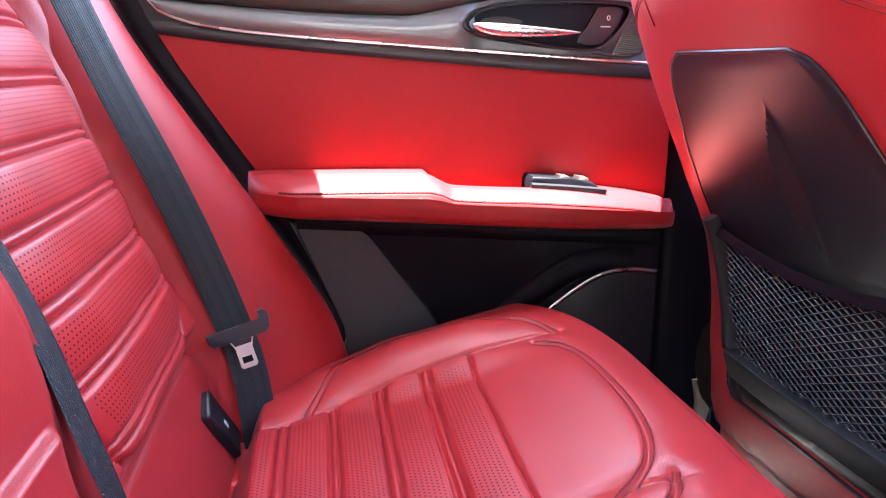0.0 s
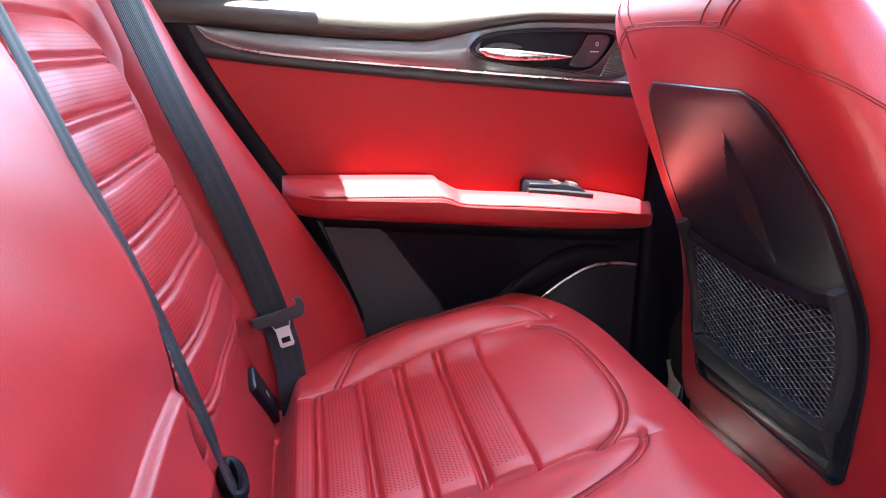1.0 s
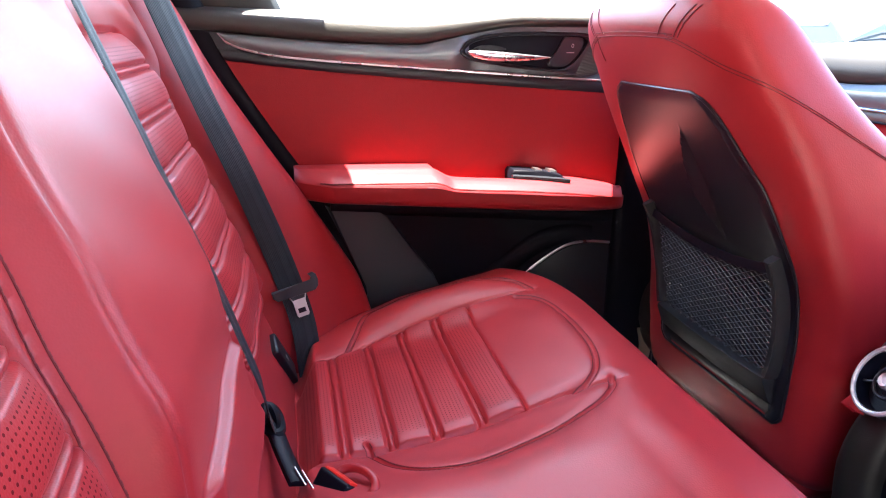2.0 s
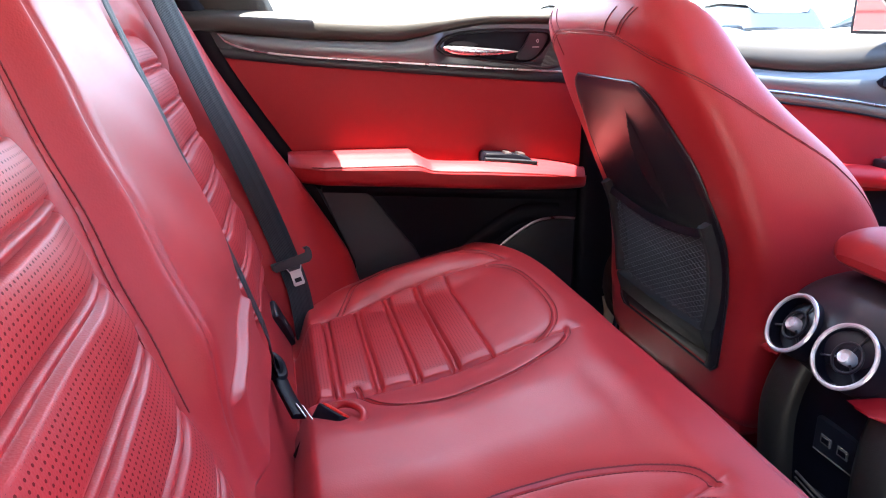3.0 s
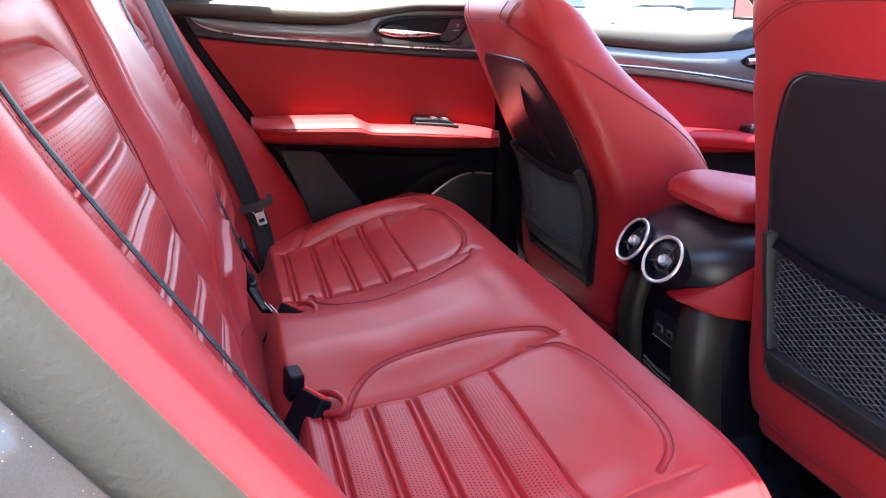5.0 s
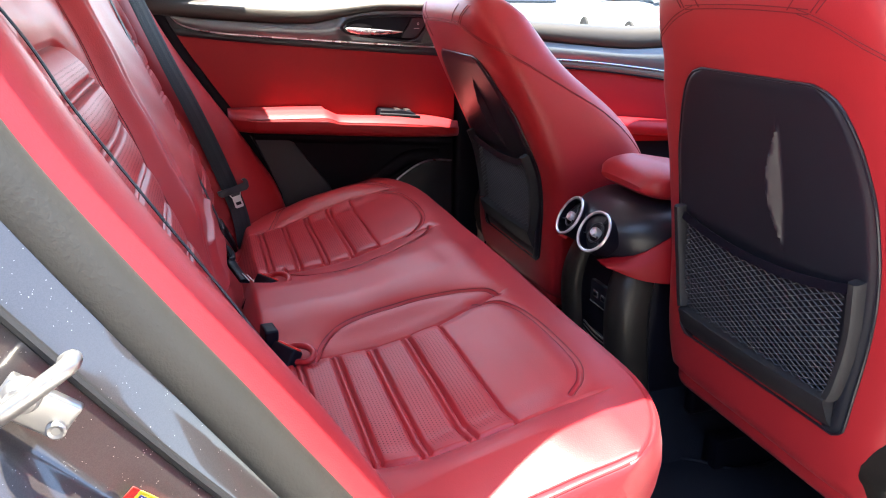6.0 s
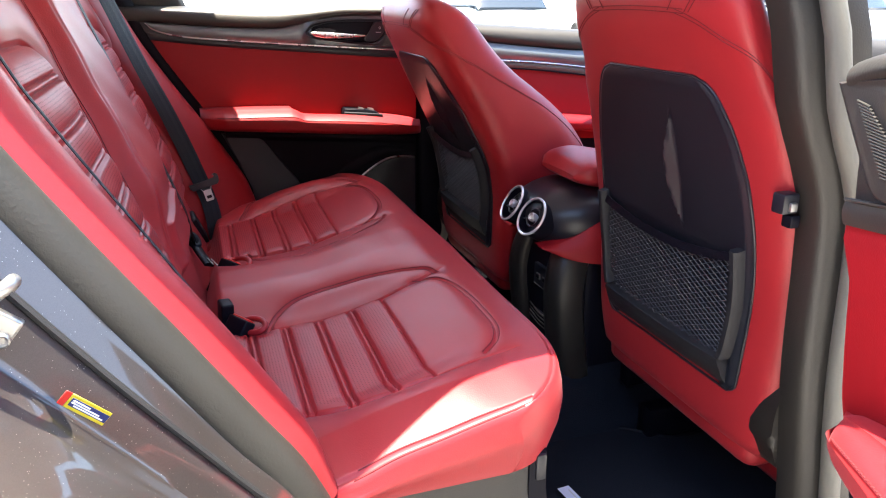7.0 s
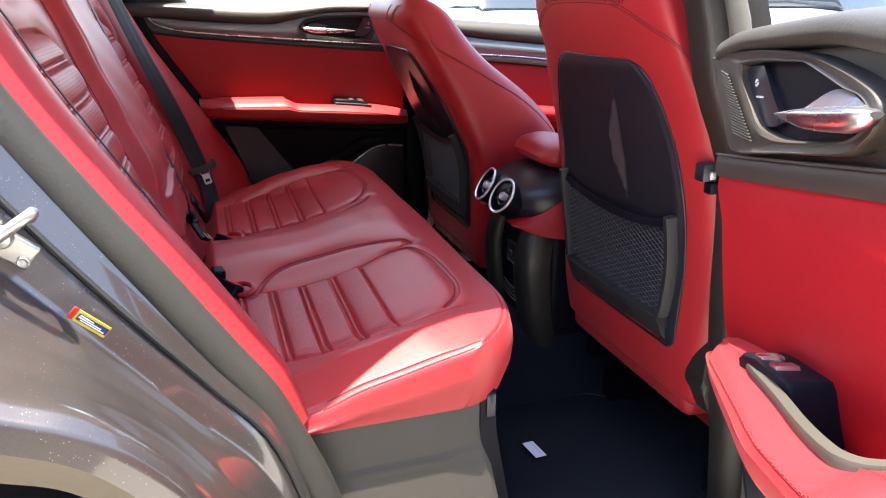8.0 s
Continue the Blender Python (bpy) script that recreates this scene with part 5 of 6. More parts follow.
        part("pocket_rim", swept(at(way[:, 0], way[:, 1], lerp_at(ARM_TOP, way[:, 0]) + 0.0005), [(-0.0050, -0.030), (-0.0050, 0.0), (-0.0035, 0.003), (0.0035, 0.003), (0.0050, 0.0), (0.0050, -0.030)], tuple(at(0, 0, 1) - at(0, 0, 0))), LIT_RIM, switch, "dark pocket rim in its sunlit grey")
    for k in range(2):
        xa = (0.152 if closed else 0.140) + 0.026 * k
        part("window_switch", slab([(xa - 0.009, top(xa) + 0.006), (xa + 0.009, top(xa) + 0.005), (xa + 0.006, top(xa) + 0.0125), (xa - 0.006, top(xa) + 0.0145)], pt, 0.020, ws - 0.004, 0.002), SATIN, switch, "silver window switch")

    # lower lining: dark pocket wall, grey filler and speaker
    part("panel_lower", between([(-0.46, 0.40), (0.34, 0.40)], [(a, b + 0.002) for a, b in ARM_LOW], -0.46, 0.330, 0.006, 50, 10), BLACK, e, "black lower door panel")
    part("ledge", between([(a, b - 0.030) for a, b in ARM_LOW], [(a, b - 0.001) for a, b in ARM_LOW], -0.19, 0.300, 0.016, 40, 6, 0.006, False), BLACK, e)
    fil = [(-0.20, 0.842), (-0.126, 0.838), (-0.112, 0.832), (-0.097, 0.815), (-0.02, 0.712), (-0.01, 0.690), (-0.14, 0.650), (-0.13, 0.70)]
    part("corner_filler", slab(fil, pt, 0.0, 0.020, 0.006, 3), GUIDE, e, "dark grey corner filler")
    arch = curve_points([(0.075, 0.62), (0.10, 0.660), (0.138, 0.696), (0.184, 0.730), (0.223, 0.750), (0.262, 0.7545), (0.302, 0.750)], 40)
    grille = part("speaker", slab([(x, z - 0.004) for x, z in arch] + [(0.302, 0.50), (0.06, 0.50)], pt, 0.0, 0.014, 0.004), BLACK_SATIN, e, "black door speaker cover")
    part("bright_arch", tube(at(arch[:, 0], 0.0125, arch[:, 1]), 0.0024, 8), SATIN, grille, "thin bright metal arch")
    arch2 = arch + np.array((-0.035, 0.012))
    part("arch_fold", swept(at(arch2[:, 0], 0.006, arch2[:, 1]), ring(0.012, 10, 1.6, 0.6), tuple(at(0, 1, 0) - at(0, 0, 0))), BLACK, grille)
    return e


FAR_Y = 0.645
rear_door(lambda x, w, z: (x, FAR_Y - w, z), "closed rear door lined in red leather with metal handle",
          [(-0.3, 1.0), (0.06, 1.0), (0.15, 0.97), (0.20, 0.90), (0.25, 0.78), (0.28, 0.66), (0.30, 0.53), (0.312, 0.38), (0.318, 0.20)], [(0.8, 0.307), (1.0, 0.307)], True)
OPEN_AT, OPEN_DIR, OPEN_RISE = (0.2165, -0.8467), (-0.3264, -0.9452), 0.0994


def open_place(x, w, z):
    # the hinge leans, so the open door climbs outward and leans back
    u = 0.305 - x - OPEN_RISE * (z - 0.95)
    w = w + 0.20 * np.minimum(z - 1.0, 0)
    z = z - 0.0144 + OPEN_RISE * (0.305 - x)
    return (OPEN_AT[0] + OPEN_DIR[0] * u + OPEN_DIR[1] * w, OPEN_AT[1] + OPEN_DIR[1] * u - OPEN_DIR[0] * w, z)


rear_door(open_place, "open rear door lined in red leather, swung outward",
          [(-0.3, 1.0), (0.06, 0.99), (0.085, 0.955), (0.125, 0.865), (0.181, 0.745), (0.257, 0.56), (0.29, 0.45), (0.306, 0.35), (0.318, 0.18)], [(0.80, 0.332), (0.855, 0.325), (0.895, 0.315), (0.94, 0.305), (0.97, 0.300), (1.0, 0.309)], False)


# ---- far front door ----
def front_door():
    e = thing("front_door", (0.75, 0.68, 0.35), "closed front door lined in red leather with grey trim band", "car door")
    y0 = 0.685

    def slabx(low, high, w, material, name, label="", bow=0.0, x0=0.43, x1=1.35):
        x = np.linspace(x0, x1, 40)
        t = np.linspace(0, 1, 9)
        zl, zh = lerp_at(low, x), lerp_at(high, x)
        Z = zl[:, None] + (zh - zl)[:, None] * t[None]
        X = np.broadcast_to(x[:, None], Z.shape)
        Wd = w + bow * np.sin(np.pi * np.clip(t, 0.03, 0.97))[None] ** 0.6 + 0 * Z
        F = np.stack([X, y0 - Wd, Z], -1)
        B = np.stack([X, np.full_like(Z, y0 + 0.04), Z], -1)
        return part(name, lofted(np.concatenate([F, B[:, ::-1]], 1)), material, e, label)

    red = [(0.43, 0.988), (0.67, 0.970), (0.9, 0.941), (1.135, 0.899), (1.35, 0.864)]
    blo = [(0.43, 1.006), (0.67, 0.990), (0.9, 0.963), (1.135, 0.925), (1.35, 0.89)]
    bhi = [(0.43, 1.058), (0.65, 1.033), (0.85, 1.018), (0.98, 1.022), (1.12, 1.045), (1.35, 1.06)]
    top = [(0.43, 1.10), (0.65, 1.085), (0.85, 1.075), (1.0, 1.080), (1.12, 1.095), (1.35, 1.10)]
    arm = [(0.43, 0.85), (0.7, 0.845), (0.89, 0.828), (1.14, 0.80), (1.35, 0.78)]
    slabx([(0.43, 0.78), (1.35, 0.74)], red, 0.004, VINYL, "panel_upper", "red leather upper panel", 0.004)
    # pale colour stands in for the sun falling on this strip
    strip = slabx(red, blo, 0.010, PALE_SEAL, "strip_lower", "door strip in its sunlit beige tone", 0.006)
    xs = np.linspace(0.43, 1.35, 40)
    part("bright_line", tube(np.stack([xs, np.full(40, y0 - 0.0165), lerp_at(blo, xs)], -1), 0.0022, 8), SATIN, strip, "thin metal line")
    part("dark_gap", tube(np.stack([xs, np.full(40, y0 - 0.0125), lerp_at(red, xs) - 0.001], -1), 0.0022, 8), BLACK, strip)
    slabx(blo, bhi, 0.010, CARBON, "trim_band", "glossy grey trim band", 0.014)
    zb_, zt_ = lerp_at(bhi, xs), lerp_at(top, xs)
    roll = [np.stack([xs, np.full(40, y0 - w), zb_ + (zt_ - zb_) * h], -1) for w, h in ((0.0, -0.1), (0.008, 0.0), (0.017, 0.10), (0.022, 0.30), (0.021, 0.52), (0.014, 0.74), (0.002, 0.90), (-0.014, 0.98), (-0.036, 1.0), (-0.040, 0.9), (-0.040, -0.1))]
    part("door_top", lofted(np.stack([curve_points(r, 40) for r in np.stack(roll, 1)], 0)), SOFT_BLACK, e, "soft black door top", 60)
    slabx([(a, b - 0.042) for a, b in arm], arm, 0.055, VINYL, "armrest", "red leather door armrest", 0.02, 0.47, 1.25)
    slabx([(0.43, 0.38), (1.35, 0.38)], [(a, b - 0.04) for a, b in arm], 0.004, BLACK, "panel_lower", "black lower door panel")
    rim = curve_points([(0.985, 0.998), (1.02, 1.013), (1.08, 1.018), (1.16, 1.008), (1.2, 0.99), (1.14, 0.968), (1.06, 0.970), (1.0, 0.985), (0.985, 0.998)], 50)[:-1]
    part("handle_bezel", slab([(x, z) for x, z in rim], lambda u, w, z: Vector((u, y0 - w, z)), 0.0, 0.026, 0.003), BLACK, e)
    part("handle", tube(curve_points([(1.0, y0 - 0.032, 0.996), (1.05, y0 - 0.036, 0.998), (1.16, y0 - 0.034, 0.985)], 16), 0.009, 10), SATIN, e, "satin metal door handle")
    part("switch_plate", block(1.02, 1.12, y0 - 0.055, y0 - 0.012, 0.806, 0.830, 0.006, 3), BLACK_SATIN, e)
    for k in range(4):
        part("window_switch", block(1.028 + 0.022 * k, 1.042 + 0.022 * k, y0 - 0.050, y0 - 0.026, 0.827, 0.836, 0.003, 2), SATIN, e)


front_door()


# ---- near body opening ----
STATION = np.linspace(0, 1, 8)
ROWS_BODY = [  # name, y, (x, z) from the upper rear to the lower front
    (-0.640, [(-0.60, 1.38), (-0.475, 1.20), (-0.402, 1.075), (-0.322, 0.950), (-0.240, 0.820), (-0.185, 0.735), (-0.145, 0.620), (-0.110, 0.43)]),
    (-0.664, [(-0.61, 1.36), (-0.485, 1.17), (-0.410, 1.035), (-0.332, 0.908), (-0.252, 0.785), (-0.199, 0.712), (-0.162, 0.605), (-0.125, 0.42)]),
    (-0.690, [(-0.62, 1.33), (-0.500, 1.13), (-0.415, 0.995), (-0.334, 0.879), (-0.258, 0.780), (-0.203, 0.705), (-0.168, 0.600), (-0.130, 0.42)]),
    (-0.700, [(-0.63, 1.30), (-0.51, 1.10), (-0.420, 0.970), (-0.340, 0.868), (-0.265, 0.772), (-0.208, 0.698), (-0.172, 0.595), (-0.135, 0.42)]),
    (-0.712, [(-0.64, 1.27), (-0.53, 1.08), (-0.425, 0.945), (-0.350, 0.852), (-0.275, 0.757), (-0.216, 0.685), (-0.180, 0.590), (-0.140, 0.42)]),
    (-0.735, [(-0.65, 1.24), (-0.54, 1.05), (-0.420, 0.925), (-0.355, 0.855), (-0.283, 0.772), (-0.228, 0.690), (-0.190, 0.590), (-0.150, 0.42)]),
    (-0.760, [(-0.65, 1.20), (-0.54, 1.02), (-0.415, 0.905), (-0.352, 0.850), (-0.288, 0.775), (-0.235, 0.690), (-0.198, 0.590), (-0.155, 0.42)]),
    (-0.800, [(-0.65, 1.16), (-0.54, 0.98), (-0.408, 0.890), (-0.350, 0.850), (-0.290, 0.785), (-0.242, 0.705), (-0.205, 0.600), (-0.160, 0.42)]),
    (-0.850, [(-0.66, 1.12), (-0.54, 0.95), (-0.398, 0.880), (-0.345, 0.856), (-0.290, 0.805), (-0.246, 0.730), (-0.210, 0.620), (-0.165, 0.42)]),
    (-0.866, [(-0.66, 1.10), (-0.54, 0.935), (-0.396, 0.872), (-0.345, 0.848), (-0.291, 0.797), (-0.248, 0.722), (-0.212, 0.612), (-0.166, 0.42)]),
    (-0.872, [(-0.66, 1.08), (-0.54, 0.90), (-0.400, 0.850), (-0.350, 0.826), (-0.300, 0.775), (-0.258, 0.702), (-0.222, 0.60), (-0.175, 0.42)]),
    (-0.852, [(-0.66, 1.00), (-0.55, 0.86), (-0.415, 0.815), (-0.365, 0.795), (-0.318, 0.745), (-0.280, 0.675), (-0.245, 0.58), (-0.20, 0.42)]),
    (-0.820, [(-0.66, 0.98), (-0.55, 0.85), (-0.42, 0.800), (-0.375, 0.780), (-0.328, 0.732), (-0.290, 0.665), (-0.255, 0.57), (-0.21, 0.42)]),
    (-0.560, [(-0.66, 0.98), (-0.55, 0.86), (-0.42, 0.800), (-0.375, 0.780), (-0.328, 0.732), (-0.290, 0.665), (-0.255, 0.57), (-0.21, 0.42)]),
]
tt = np.linspace(0, 1, 60)
rows = []
for y, pts in ROWS_BODY:
    q = lerp_at(list(zip(STATION, pts)), tt)
    rows.append(np.stack([q[:, 0], np.full(60, y), q[:, 1]], -1))
R = np.stack(rows, 1)
fine = []
for k in range(len(rows) - 1):
    for f in (np.linspace(0, 1, 5)[:-1]):
        fine.append(R[:, k] * (1 - f) + R[:, k + 1] * f)
fine.append(R[:, -1])
body = part("wall_near_body", sheet(np.stack(fine[3:41], 1)), PAINT, None, "", 60)
LINER = plastic("brown_liner_plastic", (0.07, 0.057, 0.038), 0.8, 90, 0.6)
part("arch_liner", sheet(np.stack(fine[40:], 1)), LINER, body, "brown wheel arch liner", 60)
tagged(body, "dusty dark grey metallic door jamb and rear wing of the car", "car body", "", "structure")

z_ = np.linspace(0.44, 1.40, 60)
seal_path = np.stack([sill_line(z_) + lerp_at([(0.44, -0.036), (0.60, -0.042), (0.66, -0.045), (0.713, -0.052), (0.79, -0.060), (0.85, -0.062), (1.40, -0.062)], z_), np.full(60, -0.646) + 0.12 * np.clip(z_ - 1.15, 0, 1) ** 1.2, z_], -1)
ob = part("trim_door_seal", swept(seal_path, ring(1, 18, 0.022, 0.015), (0.5, -0.7, 0.33)), RUBBER, None, "", 60)
tagged(ob, "thick grey rubber seal along the door opening", "door seal", "", "structure")
ob = part("trim_far_seal", swept(np.stack([sill_line(z_) + 0.004, np.full(60, 0.664), z_], -1), ring(0.027, 14), (0, 1, 0)), BLACK, None)
tagged(ob, "black rubber seal between the seat and closed door", "door seal", "", "structure")
q = lerp_at(list(zip(STATION, ROWS_BODY[2][1])), np.linspace(0.08, 0.98, 60))
ob = part("trim_panel_gap", tube(np.stack([q[:, 0] + 0.001, np.full(60, -0.692), q[:, 1]], -1), 0.0035, 8), BLACK_RUBBER, None)
tagged(ob, "thin black sealing bead along the door jamb", "seal", "", "structure")

# striker with its backing plate and bolt
e = thing("door_striker", (-0.405, -0.712, 0.945), "zinc plated steel door striker bolted to the jamb", "door striker")
m = pose(-0.402, -0.715, 0.952, 0, 40, 0) @ Matrix.Scale(0.60, 4)
plate = part("striker_plate", block(-0.034, 0.034, -0.008, 0.004, -0.020, 0.020, 0.004, 3, m), STEEL, e)
loop = curve_points([(-0.418, -0.716, 0.955), (-0.418, -0.730, 0.958), (-0.414, -0.738, 0.961), (-0.400, -0.739, 0.970), (-0.386, -0.738, 0.979), (-0.379, -0.735, 0.983), (-0.378, -0.728, 0.983), (-0.384, -0.714, 0.975)], 40)
part("striker_loop", tube(loop, 0.0050, 12), STEEL, e, "worn bright steel loop")
part("loop_foot", lofted(np.array([[m @ Vector((x + r * math.cos(a), d, z + r * math.sin(a))) for a in np.linspace(0, 2 * math.pi, 20, endpoint=False)] for x, z, r, d in ((-0.016, 0.008, 0.017, -0.004), (-0.016, 0.008, 0.016, -0.014), (-0.016, 0.008, 0.013, -0.020), (-0.016, 0.008, 0.006, -0.022))])), STEEL, e)
for x in (-0.025, 0.025):
    part("bolt", lofted(np.array([[m @ Vector((x + r * math.cos(a), d, r * math.sin(a) - 0.008)) for a in np.linspace(0, 2 * math.pi, 14, endpoint=False)] for r, d in ((0.009, -0.007), (0.009, -0.012), (0.007, -0.014), (0.004, -0.013))])), STEEL, plate, "round bolt head")

# warning label with bars in place of print
e = thing("warning_label", (-0.352, -0.722, 0.872), "small yellow and red warning label on the jamb", "label")
m = pose(-0.350, -0.7175, 0.8735, 2, 44, 3) @ Matrix.Scale(0.47, 4)
part("label_sheet", block(-0.034, 0.034, -0.0015, 0.0, -0.013, 0.013, 0.0006, 1, m), YELLOW, e)
part("label_red", block(-0.045, -0.0345, -0.0016, 0.0, -0.013, 0.013, 0.0006, 1, m), RED_PLASTIC, e, "red end")
part("label_blue", block(-0.030, 0.0335, -0.0019, 0.0, -0.0075, 0.0075, 0.0003, 1, m), BLUE_INK, e, "dark band")
for k, (a, b, z) in enumerate(((-0.027, 0.002, 0.0035), (-0.027, 0.020, -0.0005), (-0.022, 0.028, -0.0045))):
    part("print_bar", block(a, b, -0.0022, -0.001, z - 0.0013, z + 0.0013, 0.0002, 1, m), WHITE_INK, e)

# grey seat side trim under the cushion and its dark end
zz = np.linspace(0.40, 0.648, 60)
prof = [(-0.150, -0.602), (-0.125, -0.606), (-0.09, -0.606), (0.02, -0.606), (0.075, -0.600), (0.088, -0.588), (0.088, -0.55), (-0.150, -0.55)]
P = np.stack([np.stack([np.full_like(zz, x) + 0.15 * np.clip(0.60 - zz, 0, 1) * (x > 0), y + 0.013 - 0.25 * np.clip(0.575 - zz, 0, 1) - 0.004 * np.exp(-((zz - 0.565) / 0.004) ** 2) * (-0.11 < x < 0.03), zz], -1) for x, y in prof], 1)
ob = part("trim_seat_side", lofted(P), GREY_TRIM, None, "", 40)
tagged(ob, "warm grey plastic trim below the bench cushion", "trim", "", "structure")
e = thing("seat_bracket", (0.105, -0.55, 0.50), "black seat frame bracket with a grey latch", "bracket")
part("bracket_body", slab([(0.080, 0.36), (0.158, 0.36), (0.128, 0.46), (0.106, 0.58), (0.104, 0.650), (0.080, 0.650)], lambda u, w, z: Vector((u, -w, z)), 0.50, 0.585, 0.006, 2), BLACK, e)
part("bracket_latch", block(0.088, 0.102, -0.589, -0.57, 0.612, 0.648, 0.004, 2), BLACK_SATIN, e)
e = thing("seat_riser", (0.10, 0, 0.40), "black carpeted riser under the rear bench", "seat base")
part("riser_panel", block(0.0, 0.085, -0.54, 0.60, 0.33, 0.60, 0.02, 3), CARPET, e)

# rubber mat and a scrap of paper on the carpet
e = thing("floor_mat", (0.45, -0.36, 0.33), "black carpet floor mat with a bound edge", "floor mat")
o = curve_points([(0.16, -0.14), (0.30, -0.13), (0.42, -0.135), (0.50, -0.17), (0.56, -0.22), (0.62, -0.23), (0.70, -0.23), (0.72, -0.40), (0.70, -0.55), (0.45, -0.57), (0.20, -0.56), (0.16, -0.35), (0.16, -0.14)], 70)[:-1]
part("mat_sheet", slab([(a, b) for a, b in o], lambda u, w, z: Vector((u, z, 0.333 + w)), 0.0, 0.008, 0.002), CARPET, e)
part("mat_edge", tube(np.stack([o[:, 0], o[:, 1], np.full(len(o), 0.341)], -1), 0.004, 8, closed=True), BLACK, e, "black bound edge")
e = thing("paper_scrap", (0.285, -0.32, 0.34), "small folded white paper tag on the floor", "paper")
part("sheet", block(-0.030, 0.030, -0.016, 0.016, 0.0, 0.0012, 0.0004, 1, pose(0.292, -0.330, 0.349, 6, -4, 100) @ Matrix.Scale(0.78, 4)), PAPER, e)
part("print_bar", block(-0.020, 0.018, -0.008, -0.005, 0.0012, 0.0015, 0, 1, pose(0.292, -0.330, 0.349, 6, -4, 100) @ Matrix.Scale(0.78, 4)), GREY_INK, e)

# door check strap at the centre pillar
e = thing("door_check", (0.40, -0.60, 0.93), "black door check strap with a steel tab on the pillar", "door check")
part("check_body", block(0.380, 0.404, -0.605, -0.585, 0.922, 0.947, 0.004, 2), BLACK_SATIN, e)
part("check_tab", block(0.388, 0.398, -0.609, -0.590, 0.926, 0.937, 0.002, 2), STEEL, e, "steel tab")
part("check_foot", block(0.392, 0.406, -0.608, -0.592, 0.905, 0.921, 0.003, 2), BLACK, e)

# rear wheel under the arch
an = np.linspace(0, 2 * math.pi, 72, endpoint=False)
sec = [(0.20, -0.68), (0.34, -0.66), (0.37, -0.68), (0.375, -0.76), (0.37, -0.845), (0.34, -0.865), (0.23, -0.860), (0.20, -0.84)]
P = np.stack([np.stack([-0.60 + r * np.cos(an), np.full_like(an, y), 0.375 + r * np.sin(an)], -1) for r, y in sec], 1)
part("tyre", sheet(P, None, True, True), TYRE, body, "black tyre under the rear wing")
part("rim", lofted(np.stack([np.stack([-0.60 + r * np.cos(an), np.full_like(an, y), 0.375 + r * np.sin(an)], -1) for r, y in ((0.05, -0.70), (0.205, -0.70), (0.205, -0.85), (0.05, -0.83))], 0)), STEEL, body, "steel wheel rim")

# outside mirror of the far front door
e = thing("door_mirror", (1.28, 0.90, 1.08), "car door mirror in a pale grey housing", "door mirror")
m = pose(1.275, 0.925, 1.155, 0, 0, 17)
part("housing", block(-0.015, 0.10, -0.125, 0.125, -0.075, 0.075, 0.035, 5, m), PAINT, e)
part("mirror_rim", block(-0.020, -0.010, -0.115, 0.115, -0.068, 0.068, 0.004, 2, m), BLACK, e)
part("mirror_glass", block(-0.0225, -0.018, -0.106, 0.106, -0.060, 0.060, 0.001, 1, m), MIRROR, e, "mirror glass")
part("mirror_foot", tube([(1.28, 0.74, 1.06), (1.30, 0.86, 1.10)], 0.03, 10), BLACK, e)


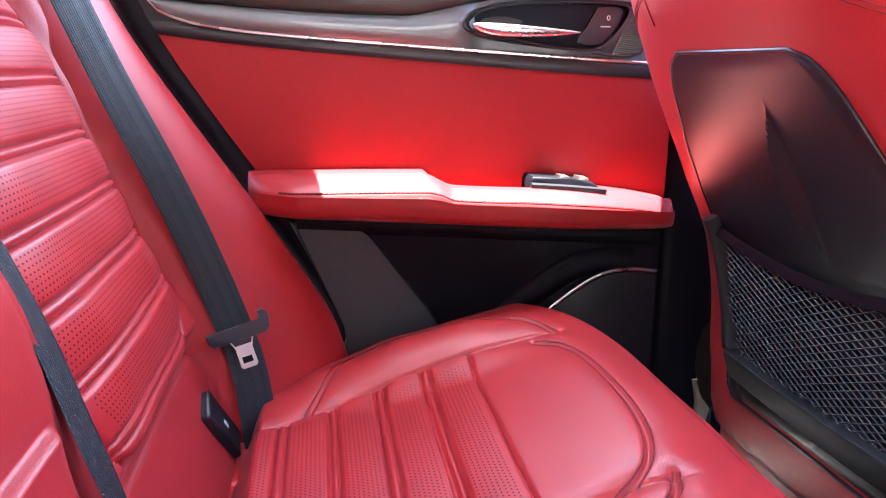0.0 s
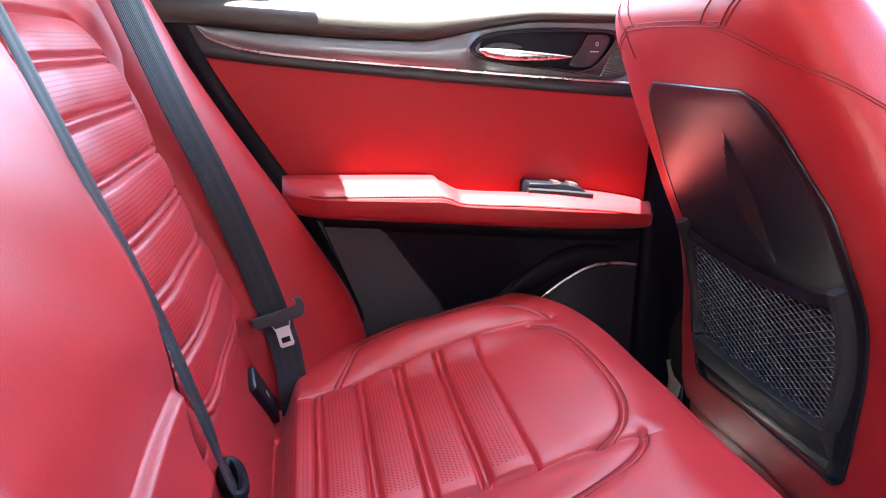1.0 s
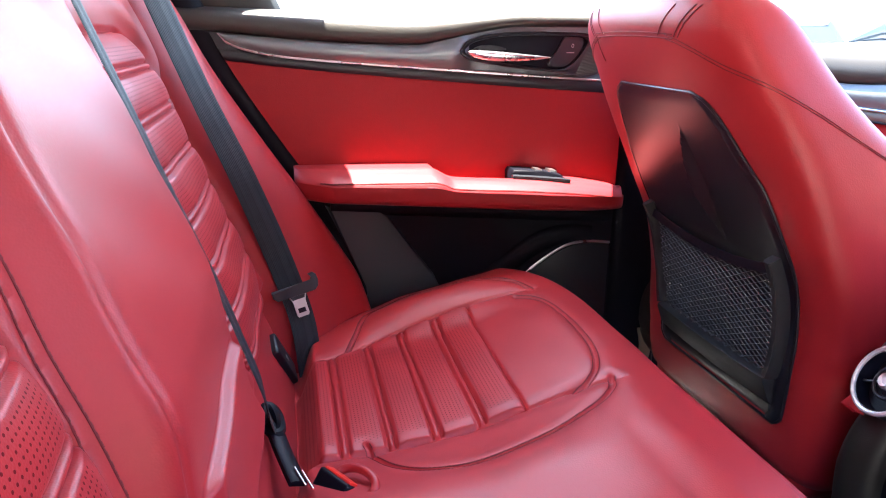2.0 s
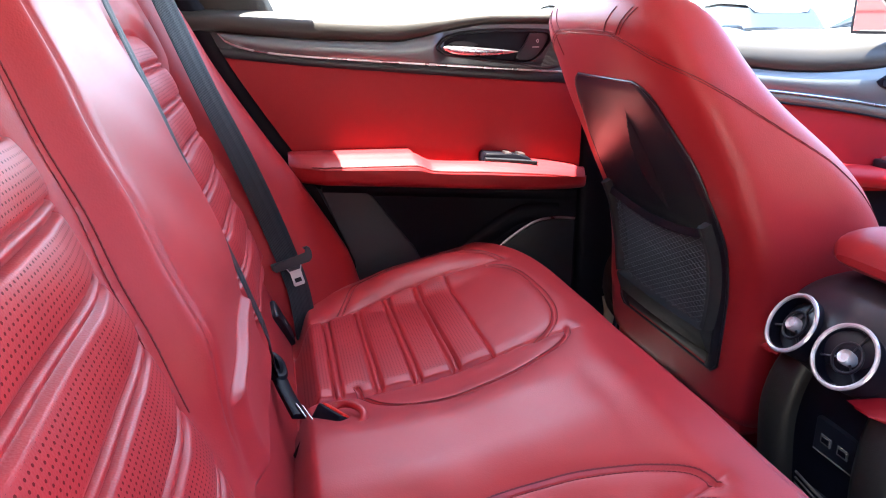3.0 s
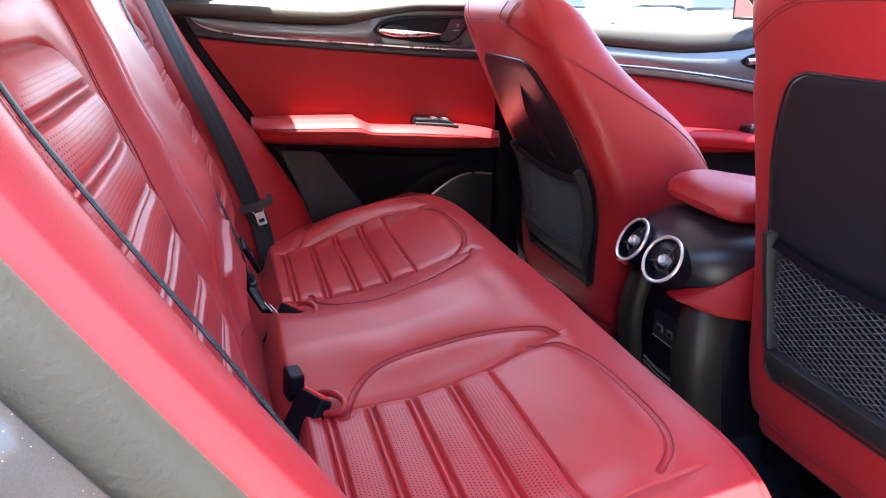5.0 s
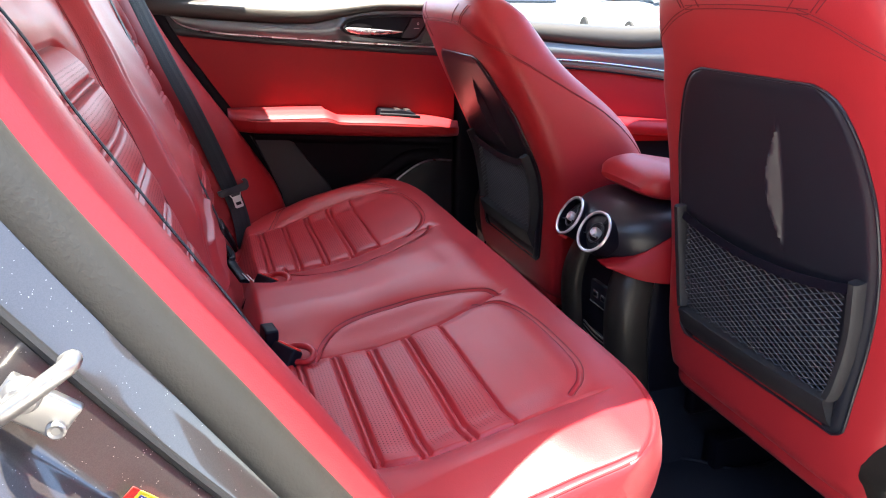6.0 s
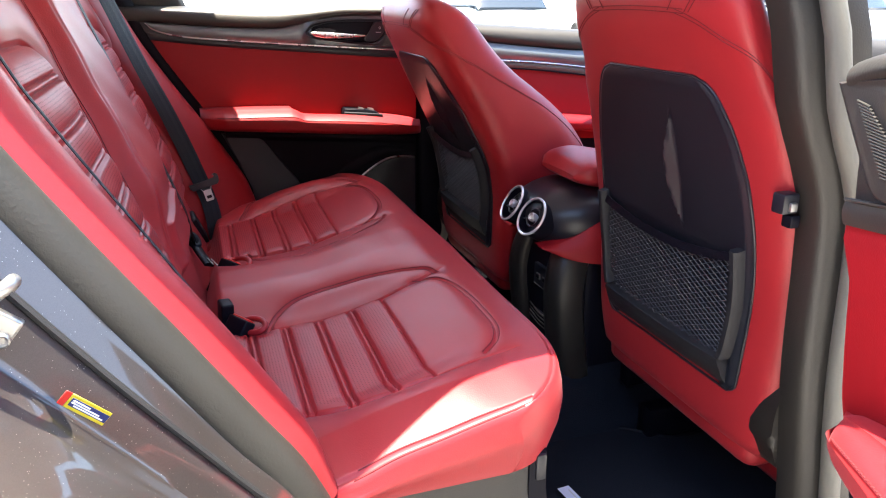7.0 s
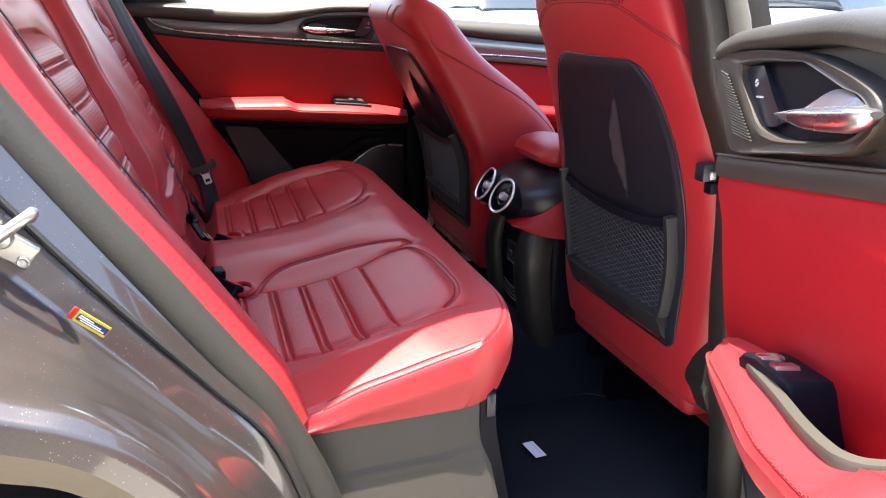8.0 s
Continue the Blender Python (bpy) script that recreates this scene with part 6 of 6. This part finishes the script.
# ---- beyond the windows: parked cars ----
def parked_car(x, y, turn, colour, name):
    mt = car_paint(name, colour)
    e = thing("parked_car", (x, y, 0), "parked " + name.replace("_", " ") + " seen through the windows", "car", group="parked cars")
    m = pose(x, y, 0, 0, 0, turn)

    def ringed(stations, k=20):
        out = []
        for px, zl, zh, w in stations:
            a = np.linspace(0, 2 * math.pi, k, endpoint=False)
            c, s = np.sign(np.cos(a)) * np.abs(np.cos(a)) ** 0.45, np.sign(np.sin(a)) * np.abs(np.sin(a)) ** 0.45
            out.append([m @ Vector((px, w * cc, (zl + zh) / 2 + (zh - zl) / 2 * ss)) for cc, ss in zip(c, s)])
        return lofted(np.array(out))

    part("body", ringed([(-2.2, 0.45, 0.75, 0.75), (-2.1, 0.3, 0.95, 0.88), (-1.2, 0.25, 1.02, 0.92), (0.6, 0.25, 1.0, 0.92), (1.3, 0.27, 0.95, 0.9), (2.0, 0.3, 0.82, 0.86), (2.2, 0.4, 0.7, 0.75)]), mt, e)
    part("roof", ringed([(-1.85, 1.25, 1.38, 0.5), (-1.7, 1.36, 1.46, 0.6), (-0.6, 1.42, 1.54, 0.62), (0.2, 1.38, 1.50, 0.6), (0.45, 1.34, 1.42, 0.56)]), mt, e)
    part("glasshouse", ringed([(-2.05, 0.95, 1.0, 0.74), (-1.75, 0.95, 1.36, 0.68), (-0.6, 0.96, 1.43, 0.70), (0.3, 0.96, 1.40, 0.68), (1.1, 0.93, 0.98, 0.72)]), DARK_GLASS, e)
    for px in (-1.35, 1.35):
        for s in (-1, 1):
            a = np.linspace(0, 2 * math.pi, 28, endpoint=False)
            W = [[m @ Vector((px + r * math.cos(t), s * yy, 0.33 + r * math.sin(t))) for t in a] for r, yy in ((0.2, 0.90), (0.30, 0.93), (0.33, 0.88), (0.33, 0.70))]
            part("wheel", lofted(np.array(W)), TYRE, e)


parked_car(9.0, 13.0, 80, (0.75, 0.75, 0.75), "white_car")
parked_car(12.5, 12.5, 95, (0.55, 0.57, 0.60), "silver_car")
parked_car(6.0, 14.5, 85, (0.6, 0.6, 0.6), "pale_grey_car")
parked_car(16.0, 11.0, 100, (0.7, 0.7, 0.7), "white_hatchback")


# ---- red panelled wall behind the car, shown by the door mirror ----
RED_PANEL = plastic("red_wall_panel", (0.42, 0.075, 0.065), 0.55, 40, 0.2)
BRICK_BACK = plastic("dark_wall_joint", (0.05, 0.02, 0.02), 0.9, 40, 0.3)
wall = part("wall_building", block(-12.3, -12.03, -3.0, 12.0, 0.0, 5.0, 0.02, 1), BRICK_BACK, None)
tagged(wall, "red panelled wall of a building across the car park", "wall", "", "structure")
panel_mesh = bpy.data.meshes.new("panel")
bm = block(-12.04, -12.0, 0.01, 1.86, 0.01, 1.22, 0.012, 1)
bm.to_mesh(panel_mesh)
bm.free()
panel_mesh.materials.append(RED_PANEL)
for i in range(8):
    for j in range(4):
        ob = new("panel", panel_mesh)
        ob.parent = wall
        ob.location = (0.0, -3.0 + 1.875 * i, 0.02 + 1.245 * j)

# added wall, never in view: blocks low sky light from the near side
DULL_WALL = plastic("brown_render", (0.15, 0.125, 0.10), 0.9, 12, 0.3)
wall = part("wall_sky_block", block(-14.0, 14.0, -7.3, -7.0, 0.0, 4.6, 0.03, 1), DULL_WALL, None)
tagged(wall, "unseen plain brown wall added to dim the near side", "wall", "", "structure")
